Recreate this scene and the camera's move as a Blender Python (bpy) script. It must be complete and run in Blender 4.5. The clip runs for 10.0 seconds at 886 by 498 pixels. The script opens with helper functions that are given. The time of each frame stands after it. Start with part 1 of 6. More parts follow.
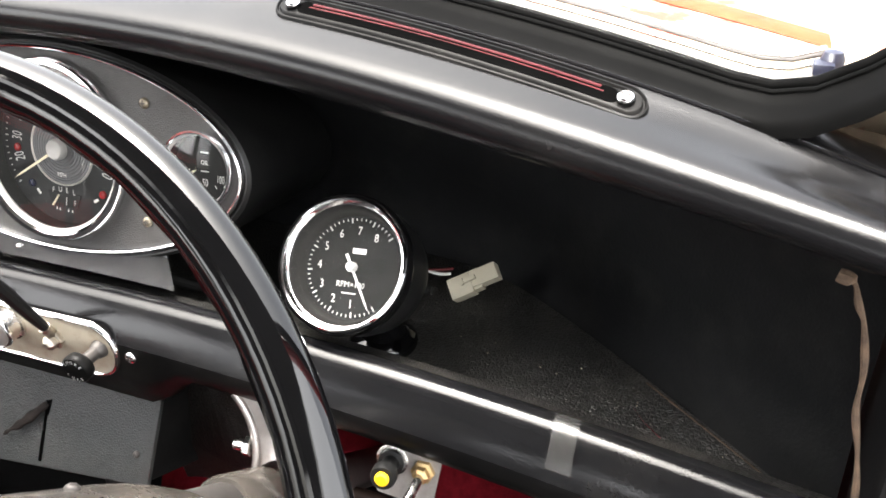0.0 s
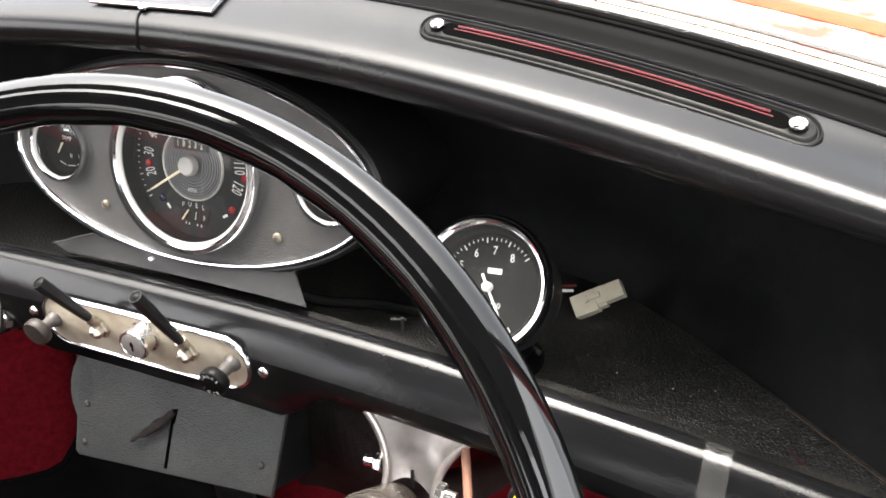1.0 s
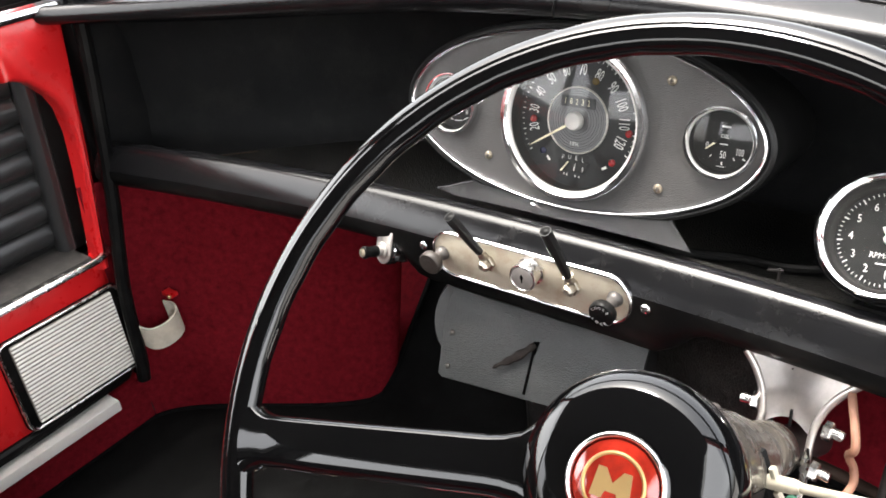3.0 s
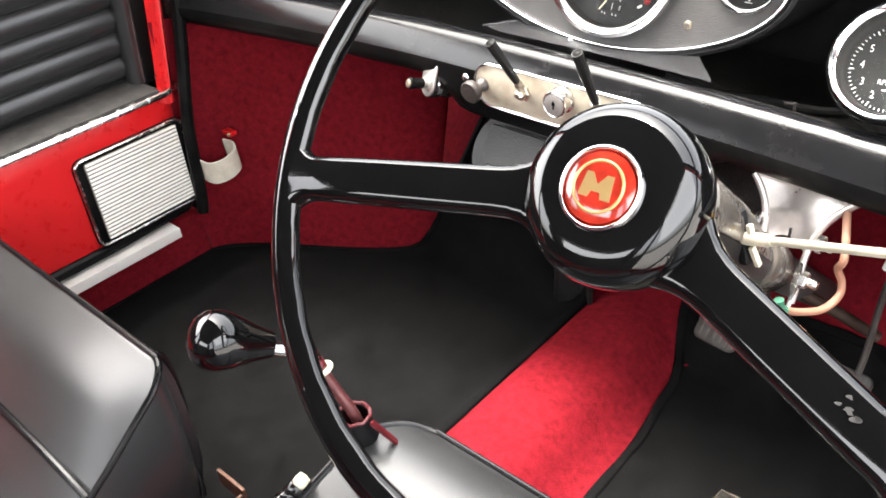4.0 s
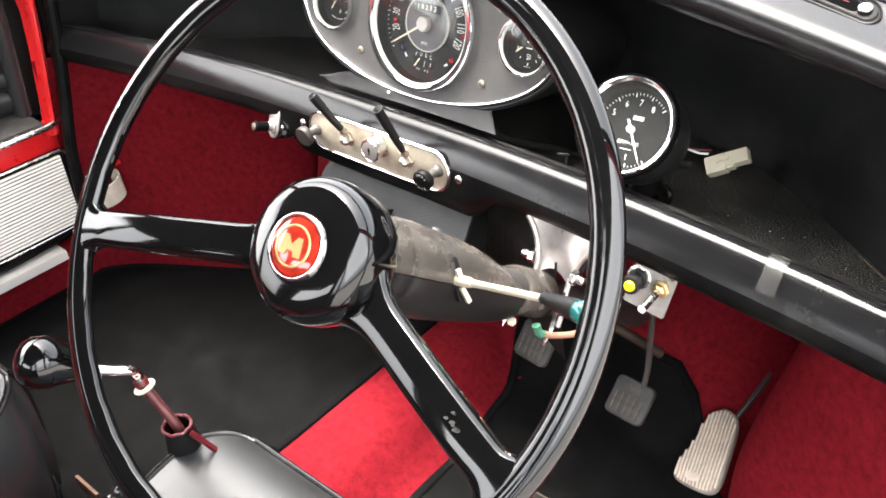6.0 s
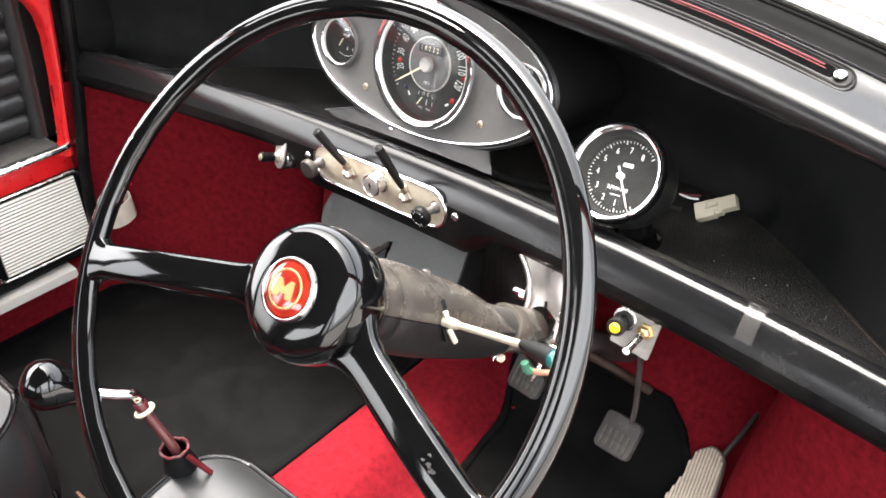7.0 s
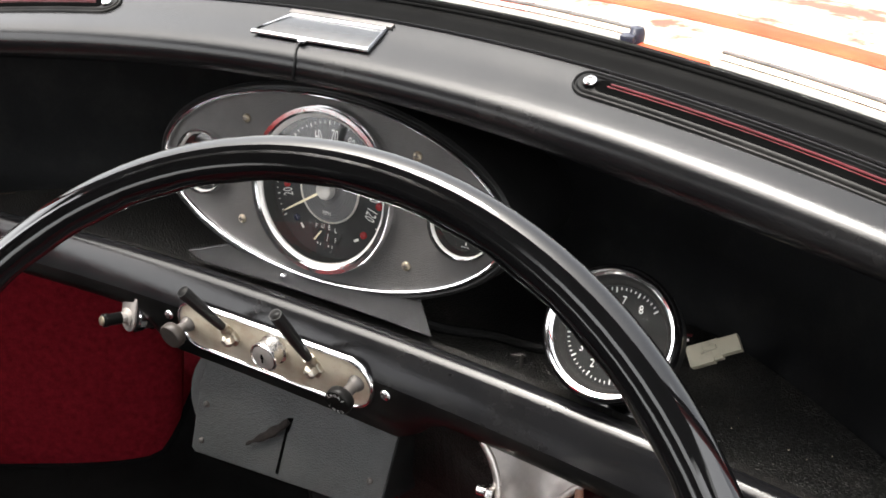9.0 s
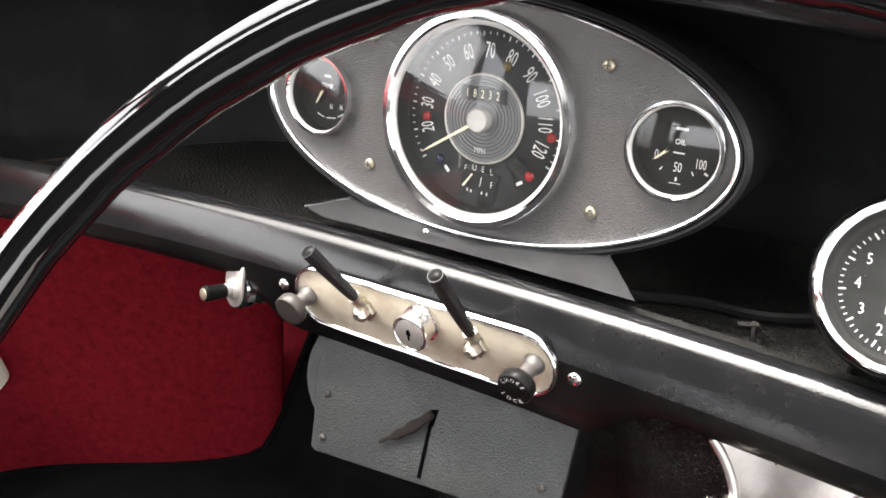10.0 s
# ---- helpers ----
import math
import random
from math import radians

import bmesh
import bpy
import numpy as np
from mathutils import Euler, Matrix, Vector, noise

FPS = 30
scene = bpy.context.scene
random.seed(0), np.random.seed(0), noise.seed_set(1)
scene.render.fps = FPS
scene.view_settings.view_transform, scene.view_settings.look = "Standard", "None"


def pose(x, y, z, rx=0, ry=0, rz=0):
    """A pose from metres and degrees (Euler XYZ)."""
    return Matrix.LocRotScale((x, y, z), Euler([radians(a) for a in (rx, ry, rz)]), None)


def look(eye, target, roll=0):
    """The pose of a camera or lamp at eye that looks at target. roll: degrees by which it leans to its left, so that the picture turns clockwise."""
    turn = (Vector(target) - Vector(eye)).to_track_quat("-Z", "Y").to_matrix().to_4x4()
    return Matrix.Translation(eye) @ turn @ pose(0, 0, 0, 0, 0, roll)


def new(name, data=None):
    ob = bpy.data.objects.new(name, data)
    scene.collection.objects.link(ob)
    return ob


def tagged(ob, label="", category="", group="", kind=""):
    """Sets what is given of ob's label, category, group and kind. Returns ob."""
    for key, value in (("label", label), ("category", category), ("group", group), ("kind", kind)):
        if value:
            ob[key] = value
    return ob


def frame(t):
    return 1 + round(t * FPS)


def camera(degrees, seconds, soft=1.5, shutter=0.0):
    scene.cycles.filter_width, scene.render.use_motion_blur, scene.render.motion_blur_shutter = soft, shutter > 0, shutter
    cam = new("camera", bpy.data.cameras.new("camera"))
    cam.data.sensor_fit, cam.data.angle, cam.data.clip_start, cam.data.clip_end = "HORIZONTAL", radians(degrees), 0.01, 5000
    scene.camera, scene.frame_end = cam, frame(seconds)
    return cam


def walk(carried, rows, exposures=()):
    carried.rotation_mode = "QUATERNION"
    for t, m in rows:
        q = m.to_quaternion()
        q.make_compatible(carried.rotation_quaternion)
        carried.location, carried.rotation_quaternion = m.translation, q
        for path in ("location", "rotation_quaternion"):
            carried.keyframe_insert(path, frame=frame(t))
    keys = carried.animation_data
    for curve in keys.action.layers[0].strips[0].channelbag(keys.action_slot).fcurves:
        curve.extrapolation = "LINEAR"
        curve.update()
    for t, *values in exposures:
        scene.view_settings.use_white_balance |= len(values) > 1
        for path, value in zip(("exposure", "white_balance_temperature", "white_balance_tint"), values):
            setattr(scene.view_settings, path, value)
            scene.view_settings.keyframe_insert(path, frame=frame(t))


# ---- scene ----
LENS = 55.3
cam = camera(LENS, 10.0, soft=1.7)
PATH = [
    (0, (0.508, -0.467, 0.774), (-0.095, 1.152, -0.232), -0.7),
    (0.5, (0.483, -0.467, 0.779), (-0.18, 1.124, -0.235), -2.0),
    (1, (0.453, -0.478, 0.788), (-0.271, 1.089, -0.222), -2.5),
    (1.5, (0.424, -0.495, 0.794), (-0.375, 1.054, -0.188), -2.6),
    (2, (0.395, -0.513, 0.81), (-0.494, 1.006, -0.139), -3.8),
    (2.5, (0.365, -0.56, 0.819), (-0.649, 0.875, -0.136), -5.9),
    (3, (0.356, -0.621, 0.799), (-0.752, 0.713, -0.197), -6.5),
    (3.2, (0.368, -0.642, 0.784), (-0.769, 0.647, -0.238), -6.4),
    (4.3, (0.462, -0.705, 0.74), (-0.668, 0.459, -0.429), -4.3),
    (4.5, (0.486, -0.704, 0.73), (-0.632, 0.468, -0.444), -3.5),
    (5, (0.54, -0.691, 0.747), (-0.543, 0.487, -0.452), -3.1),
    (5.5, (0.574, -0.663, 0.782), (-0.487, 0.56, -0.393), -2.9),
    (6, (0.595, -0.658, 0.828), (-0.486, 0.58, -0.312), -3.3),
    (6.2, (0.604, -0.66, 0.851), (-0.493, 0.573, -0.279), -3.4),
    (7.3, (0.616, -0.647, 0.863), (-0.494, 0.602, -0.237), -1.6),
    (7.5, (0.61, -0.629, 0.868), (-0.479, 0.645, -0.223), -1.7),
    (8, (0.54, -0.572, 0.878), (-0.44, 0.823, -0.167), -0.2),
    (8.5, (0.478, -0.52, 0.863), (-0.379, 0.976, -0.151), 0.6),
    (9, (0.412, -0.5045, 0.8224), (-0.45, 1.0006, -0.1762), -0.5),
    (9.5, (0.303, -0.4627, 0.7559), (-0.646, 0.976, -0.2587), -3.12),
    (10, (0.2771, -0.445, 0.7221), (-0.6976, 0.9748, -0.2935), -4.29),
]
EXPOSURES = [(t, stops + 0.6, 6720, 10) for t, stops in ((0.0, 2.72), (1.0, 2.6), (2.0, 2.38), (2.5, 2.34), (3.0, 2.66), (4.5, 3.40), (6.0, 3.25), (7.5, 3.05), (8.0, 2.78), (8.5, 2.45), (9.0, 2.08), (9.5, 2.14), (10.0, 2.98))]
walk(cam, [(t, look(eye, target, roll)) for t, eye, target, roll in PATH], EXPOSURES)

# ---- daylight: bright cloud high overhead, a dimmer sky round it ----
world = bpy.data.worlds.new("overcast")
scene.world = world
world.use_nodes = True
wn = world.node_tree
sky = wn.nodes.new("ShaderNodeTexSky")
sky.sky_type = "NISHITA"
sky.sun_disc = False
sky.sun_elevation = radians(72)
sky.sun_rotation = radians(-100)
sky.dust_density = 6.0
sky.air_density = 1.0
sky.ozone_density = 0.6
wn.nodes["Background"].inputs["Strength"].default_value = 0.15
haze = wn.nodes.new("ShaderNodeHueSaturation")
haze.inputs["Saturation"].default_value = 0.3
wn.links.new(sky.outputs["Color"], haze.inputs["Color"])
wn.links.new(haze.outputs["Color"], wn.nodes["Background"].inputs["Color"])
sun_data = bpy.data.lights.new("sun", "SUN")
sun_data.energy = 0.8
sun_data.angle = radians(15)
sun_data.color = (1.0, 0.99, 0.97)
sun = new("sun", sun_data)
sun.matrix_world = look((-0.55, 0.20, 2.9), (0.0, -0.1, 0.4))

# the sky's light through the open driver's door, the passenger window and the rear window


def window_light(eye, target, width, height, watts):
    data = bpy.data.lights.new("window_light", "AREA")
    data.shape = "RECTANGLE"
    data.size, data.size_y = width, height
    data.energy = watts
    data.color = (0.97, 0.99, 1.0)
    new("window_light", data).matrix_world = look(eye, target)


window_light((0.67, -0.58, 0.83), (0.0, -0.52, 0.45), 0.76, 0.40, 0.4)
window_light((-0.69, -0.70, 0.80), (0.0, -0.60, 0.45), 0.70, 0.34, 0.32)
window_light((0.0, -1.66, 0.85), (0.0, -0.5, 0.55), 0.88, 0.24, 0.15)


# ---- materials ----
def material(name, color, rough=0.5, metal=0.0, spec=0.5, coat=0.0, coat_rough=0.05, sheen=0.0,
             var=0.0, var_scale=30.0, grain=0.0, grain_scale=900.0, grain_kind="noise",
             rough_var=0.0, dust=0.0, dust_color=(0.3, 0.28, 0.25), dust_scale=14.0,
             patch=0.0, patch_color=(0.16, 0.15, 0.14), patch_scale=60, patch_at=0.66):
    """A surface with colour change at a coarse scale, relief at a fine one, and a film of dust."""
    m = bpy.data.materials.new(name)
    m.use_nodes = True
    nt = m.node_tree
    n, l = nt.nodes, nt.links
    b = n["Principled BSDF"]
    b.inputs["Base Color"].default_value = (*color, 1)
    b.inputs["Roughness"].default_value = rough
    b.inputs["Metallic"].default_value = metal
    b.inputs["Specular IOR Level"].default_value = spec
    b.inputs["Coat Weight"].default_value = coat
    b.inputs["Coat Roughness"].default_value = coat_rough
    b.inputs["Sheen Weight"].default_value = sheen
    tc = n.new("ShaderNodeTexCoord")

    def noise_node(scale, detail=4.0, roughness=0.6):
        t = n.new("ShaderNodeTexNoise")
        t.inputs["Scale"].default_value = scale
        t.inputs["Detail"].default_value = detail
        t.inputs["Roughness"].default_value = roughness
        l.new(tc.outputs["Object"], t.inputs["Vector"])
        return t

    def mapped(sock, a, c, lo, hi):
        r = n.new("ShaderNodeMapRange")
        r.inputs["From Min"].default_value, r.inputs["From Max"].default_value = a, c
        r.inputs["To Min"].default_value, r.inputs["To Max"].default_value = lo, hi
        l.new(sock, r.inputs["Value"])
        return r.outputs["Result"]

    def mixed(fac, a, c):
        x = n.new("ShaderNodeMix")
        x.data_type = "RGBA"
        l.new(fac, x.inputs["Factor"])
        for sock, v in ((x.inputs[6], a), (x.inputs[7], c)):
            if hasattr(v, "default_value"):
                l.new(v, sock)
            else:
                sock.default_value = (*v, 1)
        return x.outputs[2]

    col = None
    if var:
        k = noise_node(var_scale, 5)
        dark = tuple(c * (1 - var) for c in color)
        light = tuple(min(1, c * (1 + var)) for c in color)
        col = mixed(mapped(k.outputs["Fac"], 0.3, 0.7, 0, 1), dark, light)
    if dust:
        k = noise_node(dust_scale, 8, 0.7)
        f = mapped(k.outputs["Fac"], 0.48, 0.75, 0, dust)
        col = mixed(f, col if col is not None else color, dust_color)
    if patch:
        k = noise_node(patch_scale, 6, 0.7)
        f = mapped(k.outputs["Fac"], patch_at, patch_at + 0.05, 0, patch)
        col = mixed(f, col if col is not None else color, patch_color)
    if col is not None:
        l.new(col, b.inputs["Base Color"])
    if rough_var:
        k = noise_node(var_scale * 1.7 + 9, 6)
        l.new(mapped(k.outputs["Fac"], 0.3, 0.7, max(0.02, rough - rough_var), min(1, rough + rough_var)), b.inputs["Roughness"])
    if grain:
        bump = n.new("ShaderNodeBump")
        bump.inputs["Strength"].default_value = grain
        bump.inputs["Distance"].default_value = 0.0006
        if grain_kind == "leather":
            v = n.new("ShaderNodeTexVoronoi")
            v.feature = "DISTANCE_TO_EDGE"
            v.inputs["Scale"].default_value = grain_scale
            l.new(tc.outputs["Object"], v.inputs["Vector"])
            l.new(mapped(v.outputs["Distance"], 0.0, 0.25, 0, 1), bump.inputs["Height"])
        else:
            l.new(noise_node(grain_scale, 3).outputs["Fac"], bump.inputs["Height"])
        l.new(bump.outputs["Normal"], b.inputs["Normal"])
    return m


def glass_material(name, tint=(1, 1, 1), rough=0.0, film=0.0):
    m = bpy.data.materials.new(name)
    m.use_nodes = True
    nt = m.node_tree
    b = nt.nodes["Principled BSDF"]
    nt.nodes.remove(b)
    out = nt.nodes["Material Output"]
    clear = nt.nodes.new("ShaderNodeBsdfTransparent")
    clear.inputs["Color"].default_value = (*tint, 1)
    gloss = nt.nodes.new("ShaderNodeBsdfGlossy")
    gloss.inputs["Roughness"].default_value = rough
    fr = nt.nodes.new("ShaderNodeFresnel")
    fr.inputs["IOR"].default_value = 1.5
    mix = nt.nodes.new("ShaderNodeMixShader")
    nt.links.new(fr.outputs["Fac"], mix.inputs["Fac"])
    nt.links.new(clear.outputs["BSDF"], mix.inputs[1])
    nt.links.new(gloss.outputs["BSDF"], mix.inputs[2])
    last = mix
    if film:
        # pale veil: window reflection painted on the dial glass, own milkiness on the tape
        haze = nt.nodes.new("ShaderNodeBsdfDiffuse")
        haze.inputs["Color"].default_value = (0.7, 0.69, 0.66, 1)
        k = nt.nodes.new("ShaderNodeTexNoise")
        k.inputs["Scale"].default_value = 26
        k.inputs["Detail"].default_value = 6
        r = nt.nodes.new("ShaderNodeMapRange")
        r.inputs["From Min"].default_value, r.inputs["From Max"].default_value = 0.3, 0.7
        r.inputs["To Min"].default_value, r.inputs["To Max"].default_value = film * 0.6, film * 1.4
        last = nt.nodes.new("ShaderNodeMixShader")
        nt.links.new(k.outputs["Fac"], r.inputs["Value"])
        nt.links.new(r.outputs["Result"], last.inputs["Fac"])
        nt.links.new(mix.outputs["Shader"], last.inputs[1])
        nt.links.new(haze.outputs["BSDF"], last.inputs[2])
    nt.links.new(last.outputs["Shader"], out.inputs["Surface"])
    return m


VINYL = material("black_grained_vinyl", (0.005, 0.005, 0.0055), rough=0.21, spec=0.26, grain=0.07, grain_scale=560, grain_kind="leather",
                 var=0.25, var_scale=9, rough_var=0.02, dust=0.02)
VINYL_LIP = material("black_smooth_vinyl", (0.005, 0.005, 0.0055), rough=0.15, spec=0.24, grain=0.05, grain_scale=460, grain_kind="leather",
                     var=0.25, var_scale=12, rough_var=0.06, dust=0.02)
SHELF_MAT = material("dusty_textured_shelf_vinyl", (0.012, 0.0115, 0.0105), rough=0.42, spec=0.5, grain=1.0, grain_scale=330, grain_kind="leather",
                     var=0.3, var_scale=14, dust=0.24, dust_color=(0.13, 0.12, 0.1), dust_scale=22)
TRIM_DARK = material("black_trim_board", (0.0036, 0.0038, 0.0042), rough=0.6, spec=0.16, grain=0.5, grain_scale=420, var=0.3, dust=0.03)
PANEL_VINYL = material("charcoal_panel_vinyl", (0.046, 0.044, 0.042), rough=0.5, grain=0.4, grain_scale=560, grain_kind="leather", var=0.2, var_scale=25, dust=0.05)
BOX_VINYL = material("grey_black_box_vinyl", (0.036, 0.039, 0.039), rough=0.47, grain=0.45, grain_scale=420, grain_kind="leather", var=0.2, var_scale=18, dust=0.06)
SEAT_VINYL = material("black_grey_seat_vinyl", (0.019, 0.0192, 0.0195), rough=0.30, spec=0.5, grain=0.06, grain_scale=420, grain_kind="leather",
                      var=0.12, var_scale=7, rough_var=0.02, dust=0.02, dust_color=(0.06, 0.058, 0.055))
BLACK_GLOSS = material("gloss_black_enamel", (0.0022, 0.0022, 0.0024), rough=0.05, spec=0.5, grain=0.02, grain_scale=60,
                       var=0.2, rough_var=0.04)
BLACK_PLASTIC = material("black_plastic", (0.008, 0.008, 0.008), rough=0.44, spec=0.22, grain=0.12, grain_scale=300, var=0.2, dust=0.03)
RUBBER = material("black_rubber", (0.004, 0.004, 0.004), rough=0.34, spec=0.06, grain=0.2, grain_scale=200, var=0.3, dust=0.03)
CHROME = material("polished_chrome", (0.82, 0.82, 0.83), rough=0.1, metal=1.0, rough_var=0.05, grain=0.05, grain_scale=160)
WORN_CHROME = material("pitted_chrome", (0.7, 0.68, 0.66), rough=0.24, metal=1.0, rough_var=0.12, grain=0.25, grain_scale=260,
                       dust=0.35, dust_color=(0.22, 0.17, 0.12), dust_scale=70)
ALUMINIUM = material("bare_aluminium", (0.8, 0.77, 0.71), rough=0.45, metal=0.3, rough_var=0.1, grain=0.2, grain_scale=240, dust=0.15, dust_color=(0.4, 0.38, 0.35), dust_scale=50)
OLD_PLATE = material("aged_switch_plate", (0.42, 0.375, 0.295), rough=0.5, metal=0.3, rough_var=0.1, grain=0.2, grain_scale=180, dust=0.6, dust_color=(0.20, 0.12, 0.06), dust_scale=38)
PEDAL_RUBBER = material("worn_grey_rubber", (0.024, 0.022, 0.020), rough=0.65, grain=0.5, grain_scale=160, var=0.3, var_scale=60, dust=0.25, dust_color=(0.12, 0.11, 0.095), dust_scale=60)
STEEL_DARK = material("dark_dull_steel", (0.06, 0.055, 0.052), rough=0.5, metal=0.4, grain=0.3, grain_scale=120, var=0.3, dust=0.2, dust_color=(0.15, 0.12, 0.1))
RUST = material("rusty_brown_steel", (0.09, 0.04, 0.022), rough=0.75, grain=0.5, grain_scale=200, var=0.4, var_scale=70)
CARPET_RED = material("red_felt_carpet", (0.128, 0.0070, 0.0112), rough=0.95, spec=0.03, sheen=0.0, grain=1.0, grain_scale=600, var=0.28, var_scale=110, dust=0.45, dust_color=(0.085, 0.004, 0.007), dust_scale=9)
CARPET_BLACK = material("black_loop_mat", (0.0044, 0.0044, 0.0044), rough=0.95, spec=0.03, sheen=0.0, grain=1.0, grain_scale=700, var=0.3, var_scale=30, dust=0.10, dust_color=(0.02, 0.019, 0.018), dust_scale=18)
RED_PAINT = material("gloss_red_paint", (0.55, 0.012, 0.014), rough=0.3, coat=0.5, coat_rough=0.08, grain=0.04, grain_scale=60, var=0.06, rough_var=0.05)
# white sky and red tree reflections on the bonnet, put into the colour
BONNET_GLARE_PAINT = material("bonnet_paint_with_reflections", (0.46, 0.36, 0.26), rough=0.6, spec=0.1, var=0.2, var_scale=6, patch=0.9, patch_color=(0.38, 0.024, 0.015), patch_scale=6.5, patch_at=0.545)
# serves the painted reflection band and the red scuttle strip
STRIP_AND_REFLECTION_RED = material("orange_red_strip_and_reflection", (0.40, 0.055, 0.022), rough=0.6, spec=0.1, var=0.3, var_scale=20)
RED_TRIM = material("dark_red_edging", (0.075, 0.006, 0.009), rough=0.4, var=0.2)
SHAFT_DARK = material("dark_brown_rod", (0.03, 0.018, 0.013), rough=0.6, spec=0.2, var=0.3, var_scale=80)
# the chrome shaft's dark red reflection, put into its lower half's colour
SHAFT_BROWN = material("red_brown_shaft_reflection", (0.10, 0.03, 0.03), rough=0.35, metal=0.3, var=0.3, var_scale=80)
STRAP_MAT = material("off_white_webbing", (0.5, 0.45, 0.36), rough=0.85, grain=0.6, grain_scale=500, var=0.15, var_scale=60)
IVORY = material("ivory_nylon", (0.62, 0.56, 0.42), rough=0.42, var=0.1, var_scale=50, dust=0.15, dust_color=(0.4, 0.34, 0.22), dust_scale=80)
DIAL_BLACK = material("matt_black_dial", (0.011, 0.012, 0.0125), rough=0.6, spec=0.2, var=0.15, dust=0.02)
DIAL_SLATE = material("slate_dial_face", (0.026, 0.029, 0.031), rough=0.55, spec=0.3, var=0.15, dust=0.03)
DIAL_GREY = material("grey_dial_centre", (0.13, 0.132, 0.136), rough=0.4, metal=0.4, var=0.1)
WHITE_MARK = material("white_dial_print", (0.72, 0.72, 0.69), rough=0.6, var=0.05)
CREAM_MARK = material("cream_needle", (0.78, 0.72, 0.52), rough=0.5, var=0.05)
RED_LENS = material("red_lamp_lens", (0.26, 0.012, 0.014), rough=0.2, var=0.1)
BLUE_LENS = material("blue_lamp_lens", (0.008, 0.011, 0.035), rough=0.2, var=0.1)
AMBER_LENS = material("amber_lamp_lens", (0.10, 0.065, 0.015), rough=0.25, var=0.1)
# darker than IVORY: the shade behind the rev counter is in this colour
CONNECTOR = material("shade_dimmed_nylon", (0.46, 0.42, 0.32), rough=0.5, var=0.15, var_scale=90, dust=0.3, dust_color=(0.22, 0.18, 0.11), dust_scale=90)
GREEN_LENS = material("green_lamp_lens", (0.01, 0.11, 0.105), rough=0.15, spec=0.6, coat=0.4, var=0.25, var_scale=120)
YELLOW = material("yellow_plastic_button", (0.85, 0.5, 0.01), rough=0.35, var=0.05)
BADGE_RED = material("red_enamel_badge", (0.34, 0.02, 0.01), rough=0.12, coat=0.8, var=0.5, var_scale=60)
BADGE_GOLD = material("gold_badge_emblem", (0.52, 0.34, 0.14), rough=0.3, metal=0.7, var=0.1)
BRASS = material("tarnished_brass", (0.5, 0.36, 0.18), rough=0.35, metal=0.9, var=0.25, var_scale=300)
COPPER_HOSE = material("brown_rubber_wire", (0.2, 0.09, 0.055), rough=0.6, var=0.2, var_scale=60)
COLUMN_TOP = material("worn_brown_grey_shroud", (0.044, 0.039, 0.034), rough=0.24, var=0.3, var_scale=22, rough_var=0.1, grain=0.1, grain_scale=200, dust=0.3, dust_color=(0.16, 0.13, 0.1), dust_scale=24)
TAPE_GLOSS = material("glossy_black_tape", (0.006, 0.006, 0.006), rough=0.12, spec=0.6, grain=0.3, grain_scale=70, var=0.2)
TAPE_BLACK = material("black_glossy_flap", (0.045, 0.045, 0.047), rough=0.34, var=0.2, grain=0.2, grain_scale=300)
CORD = material("frayed_brown_cord", (0.075, 0.048, 0.03), rough=0.9, grain=1.0, grain_scale=400, var=0.4, var_scale=120)
PEDAL_RIB = material("dusty_raised_rubber", (0.075, 0.068, 0.058), rough=0.8, spec=0.1, var=0.4, var_scale=120)
HEEL_RIB = material("scuffed_heel_rib", (0.060, 0.051, 0.041), rough=0.75, spec=0.1, grain=0.5, grain_scale=200, var=0.5, var_scale=35, dust=0.4, dust_color=(0.03, 0.028, 0.025), dust_scale=40)
HEEL_RUBBER = material("worn_ribbed_heel_rubber", (0.016, 0.0145, 0.013), rough=0.8, spec=0.08, grain=0.6, grain_scale=160, var=0.4, var_scale=40, dust=0.7, dust_color=(0.055, 0.049, 0.041), dust_scale=45)
HEADLINER = material("dark_grey_headlining", (0.05, 0.049, 0.048), rough=0.9, grain=0.3, grain_scale=300, var=0.08)
CONCRETE = material("pale_concrete", (0.24, 0.232, 0.22), rough=0.9, grain=0.5, grain_scale=40, var=0.15, var_scale=2, dust=0.2, dust_color=(0.35, 0.33, 0.3), dust_scale=1.2)
WIPER_GREY = material("pale_wiper_metal", (0.16, 0.152, 0.14), rough=0.55, spec=0.2, metal=0.0, var=0.1, rough_var=0.1)
WIPER_RUBBER = material("dusty_wiper_rubber", (0.05, 0.049, 0.047), rough=0.6, var=0.2, var_scale=30, dust=0.4, dust_color=(0.2, 0.19, 0.17), dust_scale=60)
WIPER_METAL = material("bright_wiper_metal", (0.5, 0.49, 0.47), rough=0.3, metal=0.9, var=0.15, rough_var=0.1)
PIVOT_BLUE = material("blue_black_plastic", (0.012, 0.014, 0.03), rough=0.4, var=0.3, var_scale=80)
SEAL_RUBBER = material("smooth_black_seal_rubber", (0.0022, 0.0022, 0.0022), rough=0.4, spec=0.01, grain=0.05, grain_scale=90, var=0.3)
WIRE_GREEN = material("green_wire", (0.025, 0.11, 0.065), rough=0.5, var=0.1)
LID_GREY = material("dark_reflecting_lid", (0.02, 0.022, 0.025), rough=0.14, spec=0.3, rough_var=0.06, var=0.2, var_scale=40)
CAP_GREY = material("pale_grey_cap", (0.5, 0.49, 0.47), rough=0.45, var=0.05)
DULL_SCREW = material("dull_plated_screw", (0.26, 0.225, 0.17), rough=0.4, metal=0.8, var=0.2, var_scale=300)
